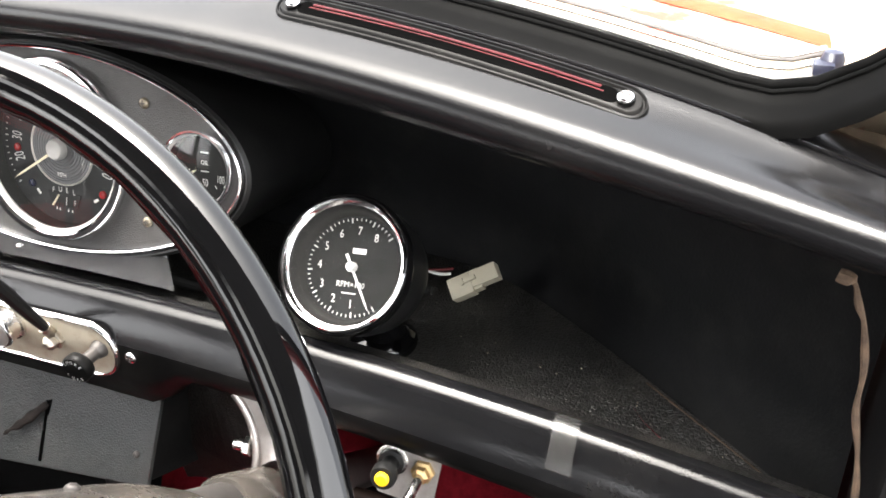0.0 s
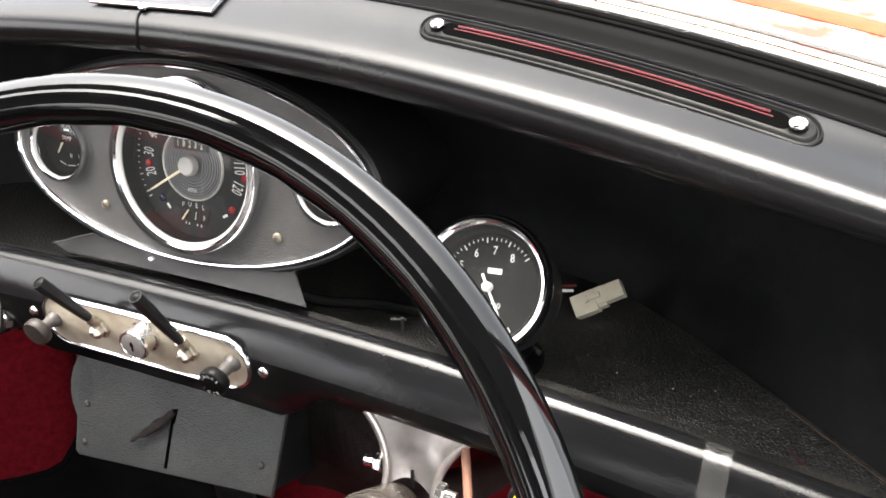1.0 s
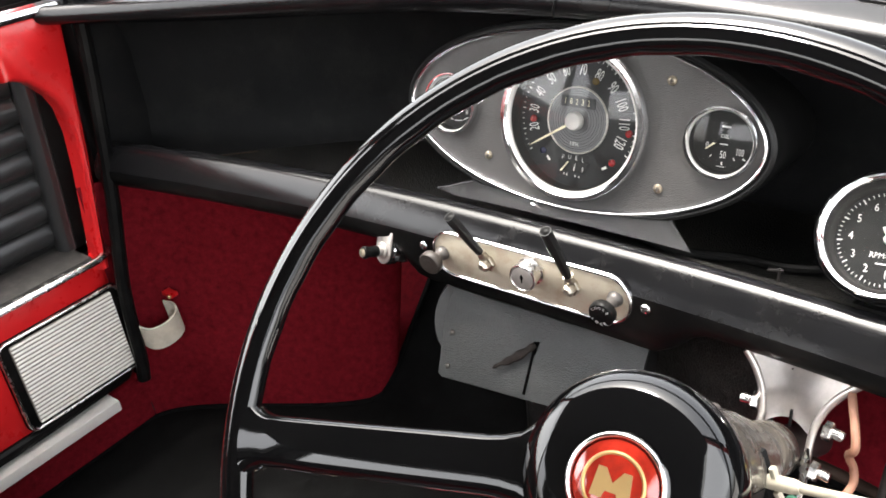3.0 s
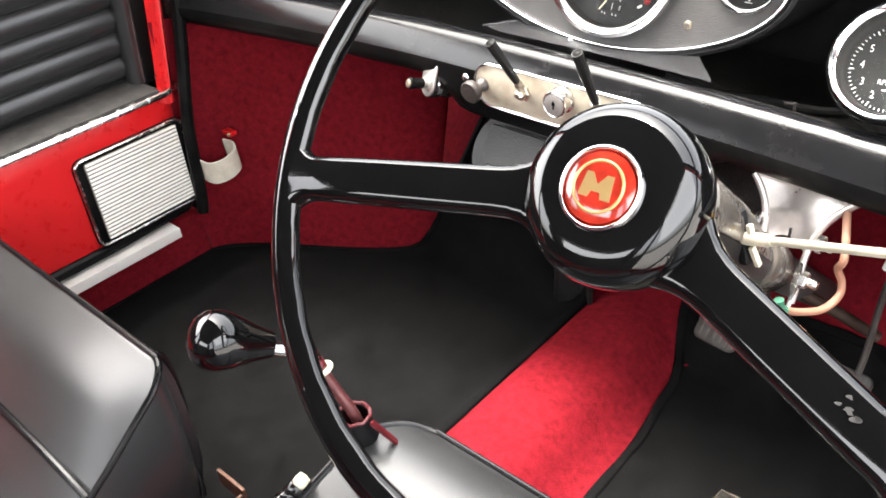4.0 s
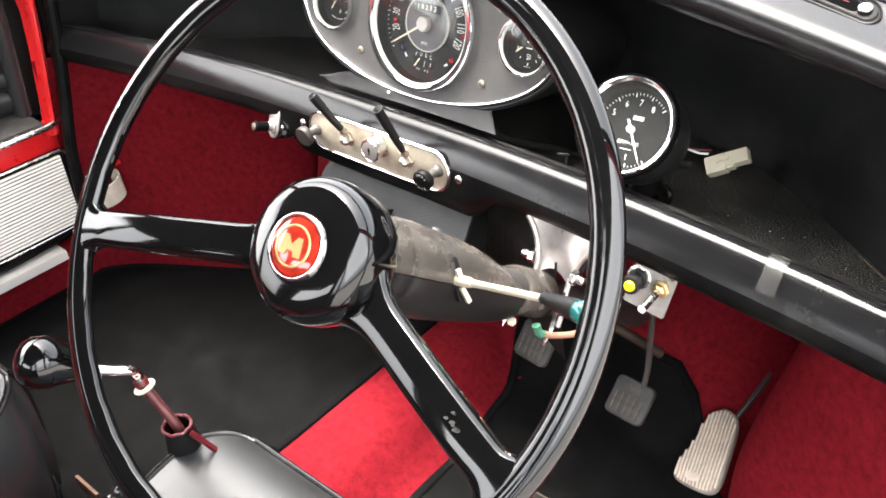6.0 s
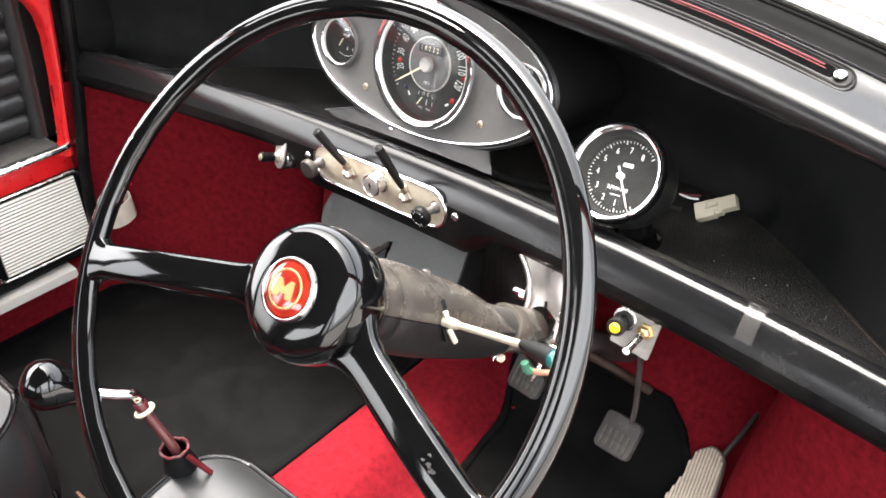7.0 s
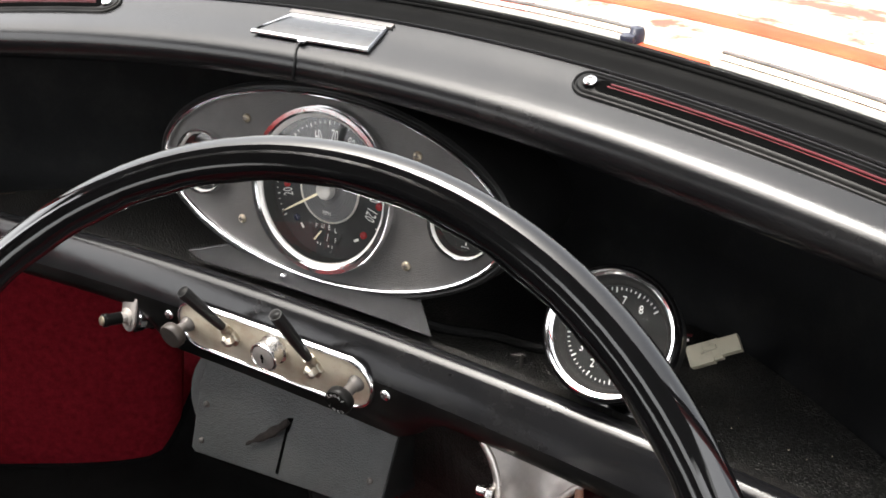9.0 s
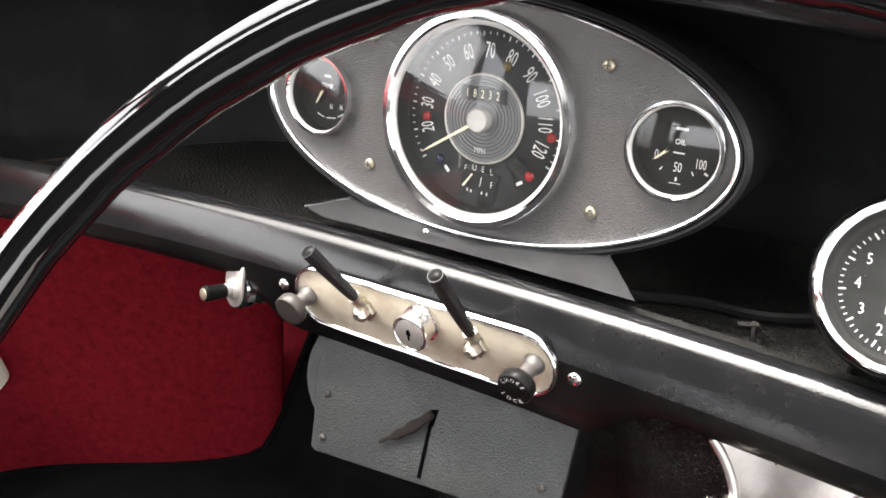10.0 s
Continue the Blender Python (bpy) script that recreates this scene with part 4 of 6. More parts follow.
part("key_slot", join(box(0.0015, 0.0085, 0.0006, 0, IG @ at(0, 0, 0.0173)), box(0.0032, 0.0028, 0.0006, 0, IG @ at(0, 0.0012, 0.01731))), VOID, ig, "dark key slot")


def pull_knob(name, kx, ky, length, mark, mat):
    k = part(name, lathe([(0.0075, 0.002), (0.0065, 0.006), (0.005, 0.008), (0.005, length - 0.008), (0.008, length - 0.006)], 24, at(kx, ky, 0)), STEEL_DARK, swp, "dark pull knob on a steel stem")
    kd = facing((kx, ky, length - 0.006), (0, 0, 1), (0, 1, 0)) @ Matrix.Rotation(radians(6), 4, "X")
    part("knob", lathe([(0.0108, 0), (0.0118, 0.002), (0.0118, 0.007), (0.0108, 0.0085), (0.009, 0.0088), (0.0001, 0.0086)], 28, kd), mat, k, "round knob")
    if mark:
        items = [(c, 0.0042, 0.0083 * math.cos(radians(142 - 26 * i)), 0.0083 * math.sin(radians(142 - 26 * i)), 52 - 26 * i, 0.85) for i, c in enumerate("CHOKE")]
        items += [(c, 0.0042, 0.0083 * math.cos(radians(215 + 30 * i)), 0.0083 * math.sin(radians(215 + 30 * i)), 305 + 30 * i, 0.85) for i, c in enumerate("LOCK")]
        part("knob_lettering", lettering(items, kd @ at(0, 0, 0.0092)), WHITE_MARK, k, "white print CHOKE LOCK")
    else:
        part("knob_lettering", moved(bars([(0.006 * math.cos(radians(a)), 0.006 * math.sin(radians(a)), 0.004, 0.0015, a + 90) for a in (50, 90, 130)]), kd @ at(0, 0, 0.0092)), PEDAL_RUBBER, k)
    return k


pull_knob("choke_knob", 0.0900, 0.003, 0.027, True, RUBBER)
pull_knob("washer_knob", -0.0930, -0.001, 0.023, False, KNOB_GREY)

# heater switch under the lip
HS = facing((-0.1720, -0.0790, 0.3725), (-0.22, -0.92, 0.3))
hs = thing("heater_switch", "chrome heater switch hung on a bracket under the lip", "switch", HS)
strap = [(0.0118, 0.022), (-0.0118, 0.022), (-0.0118, 0.0)] + [(-0.0118 * math.cos(math.pi * i / 14), -0.0145 * math.sin(math.pi * i / 14)) for i in range(1, 14)] + [(0.0118, 0.0)]
part("bracket", plate(strap, 0.002, None, 0.0005), STRAP_STEEL, hs, "hanging steel strap")
part("body", lathe([(0.0125, -0.030), (0.0140, -0.028), (0.0140, -0.002), (0.012, -0.0005)], 32), BLACK_PLASTIC, hs, "black switch body")
for z in (-0.006, -0.024):
    part("band", lathe([(0.0142, z - 0.004), (0.0156, z - 0.003), (0.0156, z + 0.003), (0.0142, z + 0.004)], 32, None, False), CHROME, hs, "chrome band")
part("ring", lathe([(0.0085, 0.002), (0.0085, 0.004), (0.007, 0.005), (0.0055, 0.005), (0.0055, 0.010)], 28), STRAP_STEEL, hs, "bright collar")
part("knob", lathe([(0.0052, 0.009), (0.0058, 0.010), (0.0056, 0.020), (0.0064, 0.023), (0.0064, 0.026), (0.0048, 0.0275), (0.003, 0.0265), (0.0001, 0.0265)], 24), RUBBER, hs, "black knob")
part("end_cap", lathe([(0.0046, 0.0270), (0.0044, 0.0282), (0.003, 0.0288), (0.0001, 0.0289)], 20), DULL_SCREW, hs, "dull metal end cap")

# ---- heater box under the shelf ----
HB = facing((-0.006, -0.0660, 0.2795), (0, -0.887, 0.461))
hb = thing("heater_box", "black heater box with a slit grey vinyl front panel", "heater", HB)
HBI = HB.inverted()
front = [(-0.1085, -0.0435), (-0.1035, -0.0465), (0.1060, -0.0280), (0.1090, 0.050), (-0.1080, 0.050), (-0.1140, 0.022)]
part("front_panel", plate(front, 0.004, at(0, 0, -0.004), 0.001), BOX_VINYL, hb, "grey-black vinyl covered front")
part("body", box(0.20, 0.085, 0.11, 0.012, at(0.0, 0.012, -0.062)), BLACK_PLASTIC, hb, "rounded black casing")
part("duct", lathe([(0.05, 0), (0.056, 0.01), (0.056, 0.10), (0.05, 0.11)], 28, at(-0.083, 0.018, -0.010) @ Matrix.Rotation(radians(180), 4, "X")), BOX_VINYL, hb, "round grey end of the casing")
slit = [(-0.0045, 0.0185), (-0.0020, 0.0190), (-0.0030, -0.0325), (-0.0062, -0.0325)]
part("slit", plate(slit[::-1], 0.0006, at(0, 0, 0.0001)), VOID, hb, "dark slit in the vinyl")
curl = spline([(-0.0030, 0.0195, 0.0010), (-0.009, 0.0120, 0.0040), (-0.018, 0.0030, 0.0056), (-0.027, -0.0045, 0.0050), (-0.036, -0.0110, 0.0052), (-0.0425, -0.0165, 0.0040)], 6)
part("torn_flap", sweep(curl, lambda u: 0.0016 + 0.0028 * math.sin(math.pi * min(1, u * 1.1 + 0.1)) + 0.0006 * math.sin(u * 23) if u < 0.96 else 0.0014, 8, (0, 0, 1), squash=0.55), TORN_VINYL, hb, "torn curl of vinyl")
part("tear", plate([(0.0010, 0.0235), (-0.0055, 0.0215), (-0.0075, 0.0140), (-0.0010, 0.0090)][::-1], 0.0005, at(0, 0, 0.0001)), VOID, hb, "dark hole at the top of the slit")
for p in ((-0.1065, -0.0645, 0.2824), (0.086, -0.0674, 0.2768), (-0.104, -0.080, 0.250)):
    q = HBI @ Vector(p)
    screw(hb, at(q.x, q.y, 0.0), 0.0032, STEEL_DARK)
part("bracket", box(0.012, 0.02, 0.003, 0.001, at(-0.105, 0.05, -0.02)), RUST, hb, "rusty mounting tab")

cover = []
for i in range(13):
    u = i / 12
    x = 0.062 + 0.154 * u
    cover.append([(x, 0.02 - 0.045 * u + 0.012 * math.sin(u * 5), 0.372), (x, 0.0 - 0.04 * u + 0.010 * math.sin(u * 5 + 0.6), 0.31), (x, -0.005 - 0.03 * u, 0.24), (x, 0.01 - 0.03 * u, 0.17 + 0.02 * math.sin(u * 4))])
b = skin(cover, False, False)
bmesh.ops.solidify(b, geom=b.faces, thickness=0.003)
low = skin([[(-0.105 + 0.070 * i / 8, 0.062 - 0.012 * math.sin(i), z) for z in (0.02, 0.10, 0.18, 0.27)] for i in range(9)], False, False)
bmesh.ops.solidify(low, geom=low.faces, thickness=0.003)
b = join(b, low)
solo("wall_tunnel_cover", b, SHELF_MAT, "black vinyl cover hanging beside the heater box", "trim", kind="structure", smooth=70)

# ---- steering wheel ----
WC = Vector((0.2300, -0.3813, 0.5229))
WN = Vector((-0.0564, 0.763, -0.6308)).normalized()
WF = facing(WC, -WN)
wheel = thing("steering_wheel", "gloss black two-spoke steering wheel with red enamel centre badge", "steering wheel", WF)
RIM, TUBE = 0.2045, 0.0098
HUB = WF.inverted() @ Vector((0.2425, -0.389, 0.534))
HUB = Vector((HUB.x, HUB.y, 0.0))
HTOP = 0.0311
rings = []
for i in range(120):
    t = 2 * math.pi * i / 120
    c, s = math.cos(t), math.sin(t)
    ring = []
    for k in range(16):
        a = 2 * math.pi * k / 16
        finger = 0.0004 * math.cos(t * 84) if 150 < math.degrees(a) < 260 else 0.0
        rr = RIM + (TUBE * 1.02 - finger) * math.cos(a)
        ring.append((rr * c, rr * s, (TUBE * 0.78) * math.sin(a)))
    rings.append(ring)
part("rim", skin(rings, True, False, True), BLACK_GLOSS, wheel, "slim gloss black rim")
rings = []
for i in range(120):
    t = 2 * math.pi * i / 120
    rings.append([((RIM + a) * math.cos(t), (RIM + a) * math.sin(t), b) for a, b in ((-0.0012, TUBE * 0.775), (0.0, TUBE * 0.775 + 0.0004), (0.0012, TUBE * 0.775))])
part("rim_seam", skin(rings, False, False, True), BLACK_GLOSS, wheel)


def spoke(angle):
    """A broad spoke that flares into the rim and dips to the hub."""
    d = Vector((math.cos(radians(angle)), math.sin(radians(angle)), 0))
    start = Vector((HUB.x, HUB.y, 0)) + d * 0.02
    end = d * (RIM - 0.002)
    line = (end - start)
    side = Vector((0, 0, 1)).cross(line).normalized()
    rings = []
    length = line.length
    for i in range(45):
        u = i / 20 * 0.85 if i <= 20 else 0.85 + 0.15 * (i - 20) / 24
        p = start + line * u
        near = max(0.0, 0.021 - (1 - u) * length)
        fillet = 0.021 - math.sqrt(max(0.0, 0.021 ** 2 - near ** 2))
        out = max(0.0, (start + line * u - Vector((HUB.x, HUB.y, 0))).length - 0.046)
        flare = 0.026 - math.sqrt(max(0.0, 0.026 ** 2 - max(0.0, 0.026 - out) ** 2))
        half = fillet + 0.35 * flare + 0.0145 - 0.001 * u
        h = 0.0075
        zc = -0.0135 + 0.0125 * soft_step(u, 0.0, 0.9)
        ring = []
        for sx, sz in ((-1, -0.55), (-0.82, -1), (0, -1.0), (0.82, -1), (1, -0.55), (1, 0.35), (0.86, 0.85), (0.55, 1.0), (0, 1.05), (-0.55, 1.0), (-0.86, 0.85), (-1, 0.35)):
            ring.append(p + side * half * sx + Vector((0, 0, zc + h * sz)))
        rings.append(ring)
    return part("spoke", skin(rings), BLACK_GLOSS, wheel, "broad gloss black spoke", smooth=50)


spoke(-167.6)
sp_r = spoke(-22.8)
HZ = at(HUB.x, HUB.y, HTOP)
part("hub", lathe([(0.034, -0.068), (0.042, -0.066), (0.0468, -0.058), (0.0485, -0.042), (0.0480, -0.031), (0.0455, -0.0235), (0.040, -0.0180), (0.033, -0.0155), (0.0225, -0.0150), (0.0001, -0.0150)], 64, HZ), BLACK_GLOSS, wheel, "domed gloss black hub")
bd = part("badge", lathe([(0.0185, -0.0155), (0.0182, -0.0125), (0.014, -0.0105), (0.008, -0.0096), (0.0001, -0.0093)], 48, HZ), BADGE_RED, wheel, "domed red enamel badge")
part("badge_ring", rim_of([(0.0222 * math.cos(2 * math.pi * i / 56), 0.0222 * math.sin(2 * math.pi * i / 56)) for i in range(56)], 0.0038, 0.0042, HZ @ at(0, 0, -0.0152)), CHROME, bd, "chrome ring")
part("badge_inner_ring", rim_of([(0.0138 * math.cos(2 * math.pi * i / 48), 0.0138 * math.sin(2 * math.pi * i / 48)) for i in range(48)], 0.0018, 0.0010, HZ @ at(0, 0, -0.0105)), BADGE_GOLD, bd, "gold ring")
em = HZ @ at(0, 0, -0.0094)
part("badge_emblem", plate([(-0.0085, -0.0062), (-0.0035, -0.0062), (-0.0025, -0.003), (0.0025, -0.003), (0.0035, -0.0062), (0.0085, -0.0062), (0.0072, 0.0062), (0.0038, 0.0062), (0.0, 0.0008), (-0.0038, 0.0062), (-0.0072, 0.0062)], 0.0008, em), BADGE_GOLD, bd, "gold emblem")
rnd = random.Random(4)
d18 = Vector((math.cos(radians(-22.4)), math.sin(radians(-22.4)), 0))
for k in range(6):
    ch = []
    size = rnd.uniform(0.0008, 0.0017)
    for i in range(9):
        a = 2 * math.pi * i / 9
        r = size * rnd.uniform(0.4, 1.3)
        ch.append((1.8 * r * math.cos(a), r * math.sin(a)))
    part("paint_chip", plate(ch, 0.0003, at(*(d18 * (0.150 + 0.0022 * k))) @ at(0.003 + rnd.uniform(-0.003, 0.003), 0.004 + rnd.uniform(-0.004, 0.004), 0.0062)), STEEL_DARK, sp_r, "chipped grey fleck" if k == 0 else "")

# ---- steering column ----
CB = Vector((0.2455, -0.3885, 0.5355))
CDIR = Vector((-0.045, 0.785, -0.618)).normalized()
CF = facing(CB, -CDIR)
col = thing("steering_column", "worn steering column in a brown-grey shroud with indicator stalk", "steering column", CF)
# along the column: half width, rise above and fall below the axis
shroud = [(-0.014, 0.024, 0.024, 0.024), (-0.012, 0.0325, 0.0325, 0.0330), (-0.004, 0.0345, 0.0345, 0.0350), (0.000, 0.0325, 0.0325, 0.0330), (0.003, 0.0318, 0.0318, 0.0322), (0.008, 0.0330, 0.0330, 0.0335), (0.018, 0.0338, 0.0335, 0.0340), (0.0215, 0.0322, 0.0320, 0.0325), (0.025, 0.0335, 0.0332, 0.0340), (0.032, 0.0345, 0.0340, 0.0350),
          (0.05, 0.0350, 0.0340, 0.0360), (0.09, 0.0345, 0.0320, 0.0370), (0.115, 0.0338, 0.0312, 0.0365), (0.14, 0.0325, 0.0288, 0.0355), (0.165, 0.0302, 0.0250, 0.0350), (0.19, 0.0272, 0.0200, 0.0340), (0.215, 0.0235, 0.0140, 0.0325), (0.24, 0.0190, 0.0065, 0.0300), (0.255, 0.0150, 0.0010, 0.0280)]


def half_shroud(top):
    segs = 20
    rings = []
    for d, w, up, dn in shroud:
        ring = []
        for i in range(segs + 1):
            a = math.pi * i / segs * (1 if top else -1)
            ring.append((w * math.cos(a), (up if top else dn) * math.sin(a) + (0.0004 if top else -0.0004), -0.060 - d))
        rings.append(ring)
    return skin(rings, False, False)


part("upper_shroud", half_shroud(True), COLUMN_TOP, col, "scuffed brown-grey upper shroud", smooth=50)
part("lower_shroud", half_shroud(False), BLACK_PLASTIC, col, "dark lower shroud", smooth=50)
part("column_tube", lathe([(0.0185, -0.25), (0.0185, -0.86)], 28), STEEL_DARK, col, "dark column tube")
part("collar", lathe([(0.0215, -0.305), (0.0235, -0.308), (0.0235, -0.365), (0.0215, -0.368)], 28), COLUMN_TOP, col, "worn collar")
screw(col, at(-0.004, 0.0318, -0.15) @ Matrix.Rotation(radians(-90), 4, "X"), 0.004, STEEL_DARK)
part("clip", box(0.006, 0.006, 0.006, 0.001, CF.inverted() @ at(0.238, -0.157, 0.316)), IVORY, col, "small pale clip")
part("clip_base", box(0.008, 0.004, 0.006, 0.001, CF.inverted() @ at(0.252, -0.275, 0.415)), IVORY, col)
s0, s1, s2 = Vector((0.272, -0.276, 0.453)), Vector((0.364, -0.295, 0.489)), Vector((0.410, -0.313, 0.508))
st = part("indicator_stalk", sweep([s0, s0.lerp(s1, 0.5), s1], 0.0027, 14), STALK_CREAM, col, "cream metal stalk", True)
dd = (s2 - s1).normalized()
part("stalk_grip", sweep([s1 - dd * 0.004, s1, s1 + dd * 0.012, s1 + dd * 0.03, s1 + dd * 0.036], lambda u: 0.0040 + 0.0034 * soft_step(u, 0.1, 0.9), 20), BLACK_PLASTIC, st, "black tapered grip", True)
part("stalk_lamp", sweep([s1 + dd * 0.035, s1 + dd * 0.036, s1 + dd * 0.043, s1 + dd * 0.0455, s1 + dd * 0.047], lambda u: (0.0070, 0.0072, 0.0072, 0.0058, 0.0005)[round(u * 4)], 20), GREEN_LENS, st, "green lamp tip", True)
sf = facing((0.2785, -0.2775, 0.4555), (s1 - s0))
part("stalk_fork", join(lathe([(0.0040, -0.006), (0.0042, 0.0), (0.0040, 0.010), (0.0030, 0.014)], 14, sf), box(0.004, 0.006, 0.003, 0.0008, sf @ at(0, 0.0065, 0.0)), box(0.004, 0.014, 0.003, 0.0008, sf @ at(0.001, -0.012, -0.001) @ Matrix.Rotation(radians(12), 4, "Z"))), STALK_CREAM, st, "cream fork", True)
part("stalk_slot", box(0.009, 0.034, 0.006, 0.002, sf @ at(0.001, 0, -0.0075)), TRIM_DARK, col, "dark slot in the shroud", True)

# bright bracket from column to shelf
BK = at(0.239, -0.065, 0.35)
bk = thing("column_bracket", "bright waisted steel bracket hanging the column from the shelf", "bracket", BK)
rows, edge_l, edge_r = [], [], []
for i in range(21):
    u = i / 20
    zz = 0.374 - 0.088 * u
    flare = max(0.0, 1 - u / 0.6) ** 2.2
    xl = 0.217 - 0.021 * flare - 0.004 * soft_step(u, 0.6, 1)
    xr = 0.256 + 0.027 * flare + 0.002 * soft_step(u, 0.6, 1)
    yb = -0.058 - 0.048 * u - 0.010 * flare
    row = []
    for k in range(11):
        v = k / 10
        row.append((xl + (xr - xl) * v, yb + 0.008 * math.sin(math.pi * v) * (0.4 + flare), zz - 0.008 * math.sin(math.pi * v) * flare))
    edge_l.append(Vector(row[0]) + Vector((0, -0.0015, 0)))
    edge_r.append(Vector(row[-1]) + Vector((0, -0.0015, 0)))
    rows.append(row)
top_edge = [Vector(p) + Vector((0, -0.001, 0.001)) for p in rows[0]]
rows = [[(x, y, z + 0.012 * math.sin(math.pi * k / 10) * max(0.0, (i - 5) / 7)) for k, (x, y, z) in enumerate(row)] for i, row in enumerate(rows[:13])]
b = skin(rows, False, False)
bmesh.ops.solidify(b, geom=b.faces, thickness=0.0025)
part("saddle", b, SATIN_STEEL, bk, "bright flared steel saddle", True, 50)
part("flange", sweep(edge_l, 0.0030, 10), SATIN_STEEL, bk, "rolled edge of the saddle", True, 60)
part("flange", sweep(edge_r, 0.0030, 10), SATIN_STEEL, bk, "rolled edge of the saddle", True, 60)
part("flange", sweep(top_edge, 0.0020, 10), SATIN_STEEL, bk, "rolled edge of the saddle", True, 60)
part("slot", box(0.002, 0.002, 0.016, 0, at(0.2385, -0.0835, 0.333)), TRIM_DARK, bk, "dark slot", True)
for bx, by, bz, ax in ((0.207, -0.082, 0.338, -1), (0.272, -0.098, 0.345, 1), (0.270, -0.115, 0.318, 1), (0.213, -0.115, 0.315, -1)):
    f = facing((bx - ax * 0.006, by, bz), (ax, -0.1, 0))
    bo = part("bolt", lathe([(0.0075, 0), (0.0075, 0.005), (0.0065, 0.006)], 6, f), WORN_CHROME, bk, "hexagon bolt", True)
    part("shank", lathe([(0.0042, 0), (0.0042, 0.013), (0.0035, 0.014)], 16, f), WORN_CHROME, bo, "", True)
for s in (-1, 1):
    pts = [(0.235 + s * 0.020, -0.098, 0.315), (0.235 + s * 0.024, -0.11, 0.31), (0.235 + s * 0.026, -0.122, 0.298), (0.235 + s * 0.024, -0.13, 0.284)]
    part("clamp", ribbon(spline(pts, 5), (0.25, 0.6, 0.75), 0.011, 0.0028), WORN_CHROME, bk, "bent clamp arm", True)

# wires by the column
solo("wire", sweep(spline([(0.275, -0.07, 0.366), (0.2882, -0.098, 0.3404), (0.2845, -0.094, 0.3251), (0.2891, -0.092, 0.312), (0.2913, -0.1, 0.3034), (0.2856, -0.118, 0.2989), (0.2732, -0.136, 0.3021), (0.265, -0.147, 0.3079)], 8), 0.0032, 10), COPPER_HOSE, "brown rubber wire looping under the shelf", "wire")
solo("wire", sweep(spline([(0.2657, -0.146, 0.3064), (0.2629, -0.1495, 0.3108), (0.261, -0.1505, 0.3184)], 5), 0.0042, 8), WIRE_GREEN, "green wire end by the column", "wire")
solo("rod", sweep([(0.205, 0.0, 0.227), (0.23, 0.013, 0.207), (0.262, 0.032, 0.185), (0.30, 0.055, 0.155)], 0.006, 12), SHAFT_DARK, "dark brown rod behind the steering column", "rod")
# carpet flap folded over the toe board
flap2 = []
for i in range(9):
    u = i / 8
    x = 0.30 + 0.13 * u
    yl = 0.206 - 0.03 * u + 0.004 * math.sin(u * 7)
    flap2.append([(x, yl + 0.07 * k / 4, yl + 0.07 * k / 4 - 0.05 + 0.016 - 0.010 * k / 4) for k in range(5)])
b = skin(flap2, False, False)
bmesh.ops.solidify(b, geom=b.faces, thickness=0.008)
solo("carpet_flap", b, CARPET_RED, "loose flap of red carpet over the toe board", "carpet", smooth=60)

# ---- auxiliary switch plate ----
AX = facing((0.3365, -0.0765, 0.3490), (0.05, -0.96, 0.25))
ax = thing("auxiliary_switch_plate", "bare metal plate with yellow push button and toggle under the shelf", "switch panel", AX)
part("plate", plate(rounded_outline(0.041, 0.044, 0.002, 3), 0.002, Matrix.Rotation(radians(-8), 4, "Z")), STRAP_STEEL, ax, "bent bare metal")
pb = part("push_button", lathe([(0.009, 0.002), (0.009, 0.007), (0.0062, 0.008), (0.0055, 0.018), (0.0088, 0.020), (0.0090, 0.026), (0.0082, 0.028), (0.0001, 0.028)], 28, at(-0.0125, 0.008, 0) @ Matrix.Rotation(radians(4), 4, "Y")), BLACK_PLASTIC, ax, "black push switch")
part("button_top", lathe([(0.0050, 0.0275), (0.0050, 0.0295), (0.0034, 0.0310), (0.0001, 0.0312)], 24, at(-0.0125, 0.008, 0) @ Matrix.Rotation(radians(4), 4, "Y")), YELLOW, pb, "yellow button")
part("washer", lathe([(0.0115, 0.002), (0.0115, 0.003), (0.009, 0.004)], 28, at(-0.0125, 0.008, 0)), WORN_CHROME, pb)
tg = part("toggle", sweep([(0.010, 0.004, 0.006), (0.008, -0.002, 0.018), (0.006, -0.008, 0.030)], lambda u: 0.0032 + 0.0006 * u, 14), WORN_CHROME, ax, "bright toggle lever")
part("nut", lathe([(0.0085, 0.002), (0.0085, 0.005), (0.006, 0.006), (0.006, 0.010), (0.0035, 0.012)], 6, at(0.010, 0.004, 0)), BRASS, tg, "brass nut")
part("toggle_tip", lathe([(0.0034, 0), (0.0034, 0.003), (0.0001, 0.0045)], 14, facing((0.006, -0.008, 0.029), (-0.15, -0.45, 0.9))), WHITE_MARK, tg, "pale tip")
screw(ax, at(0.018, 0.018, 0.002), 0.0035)


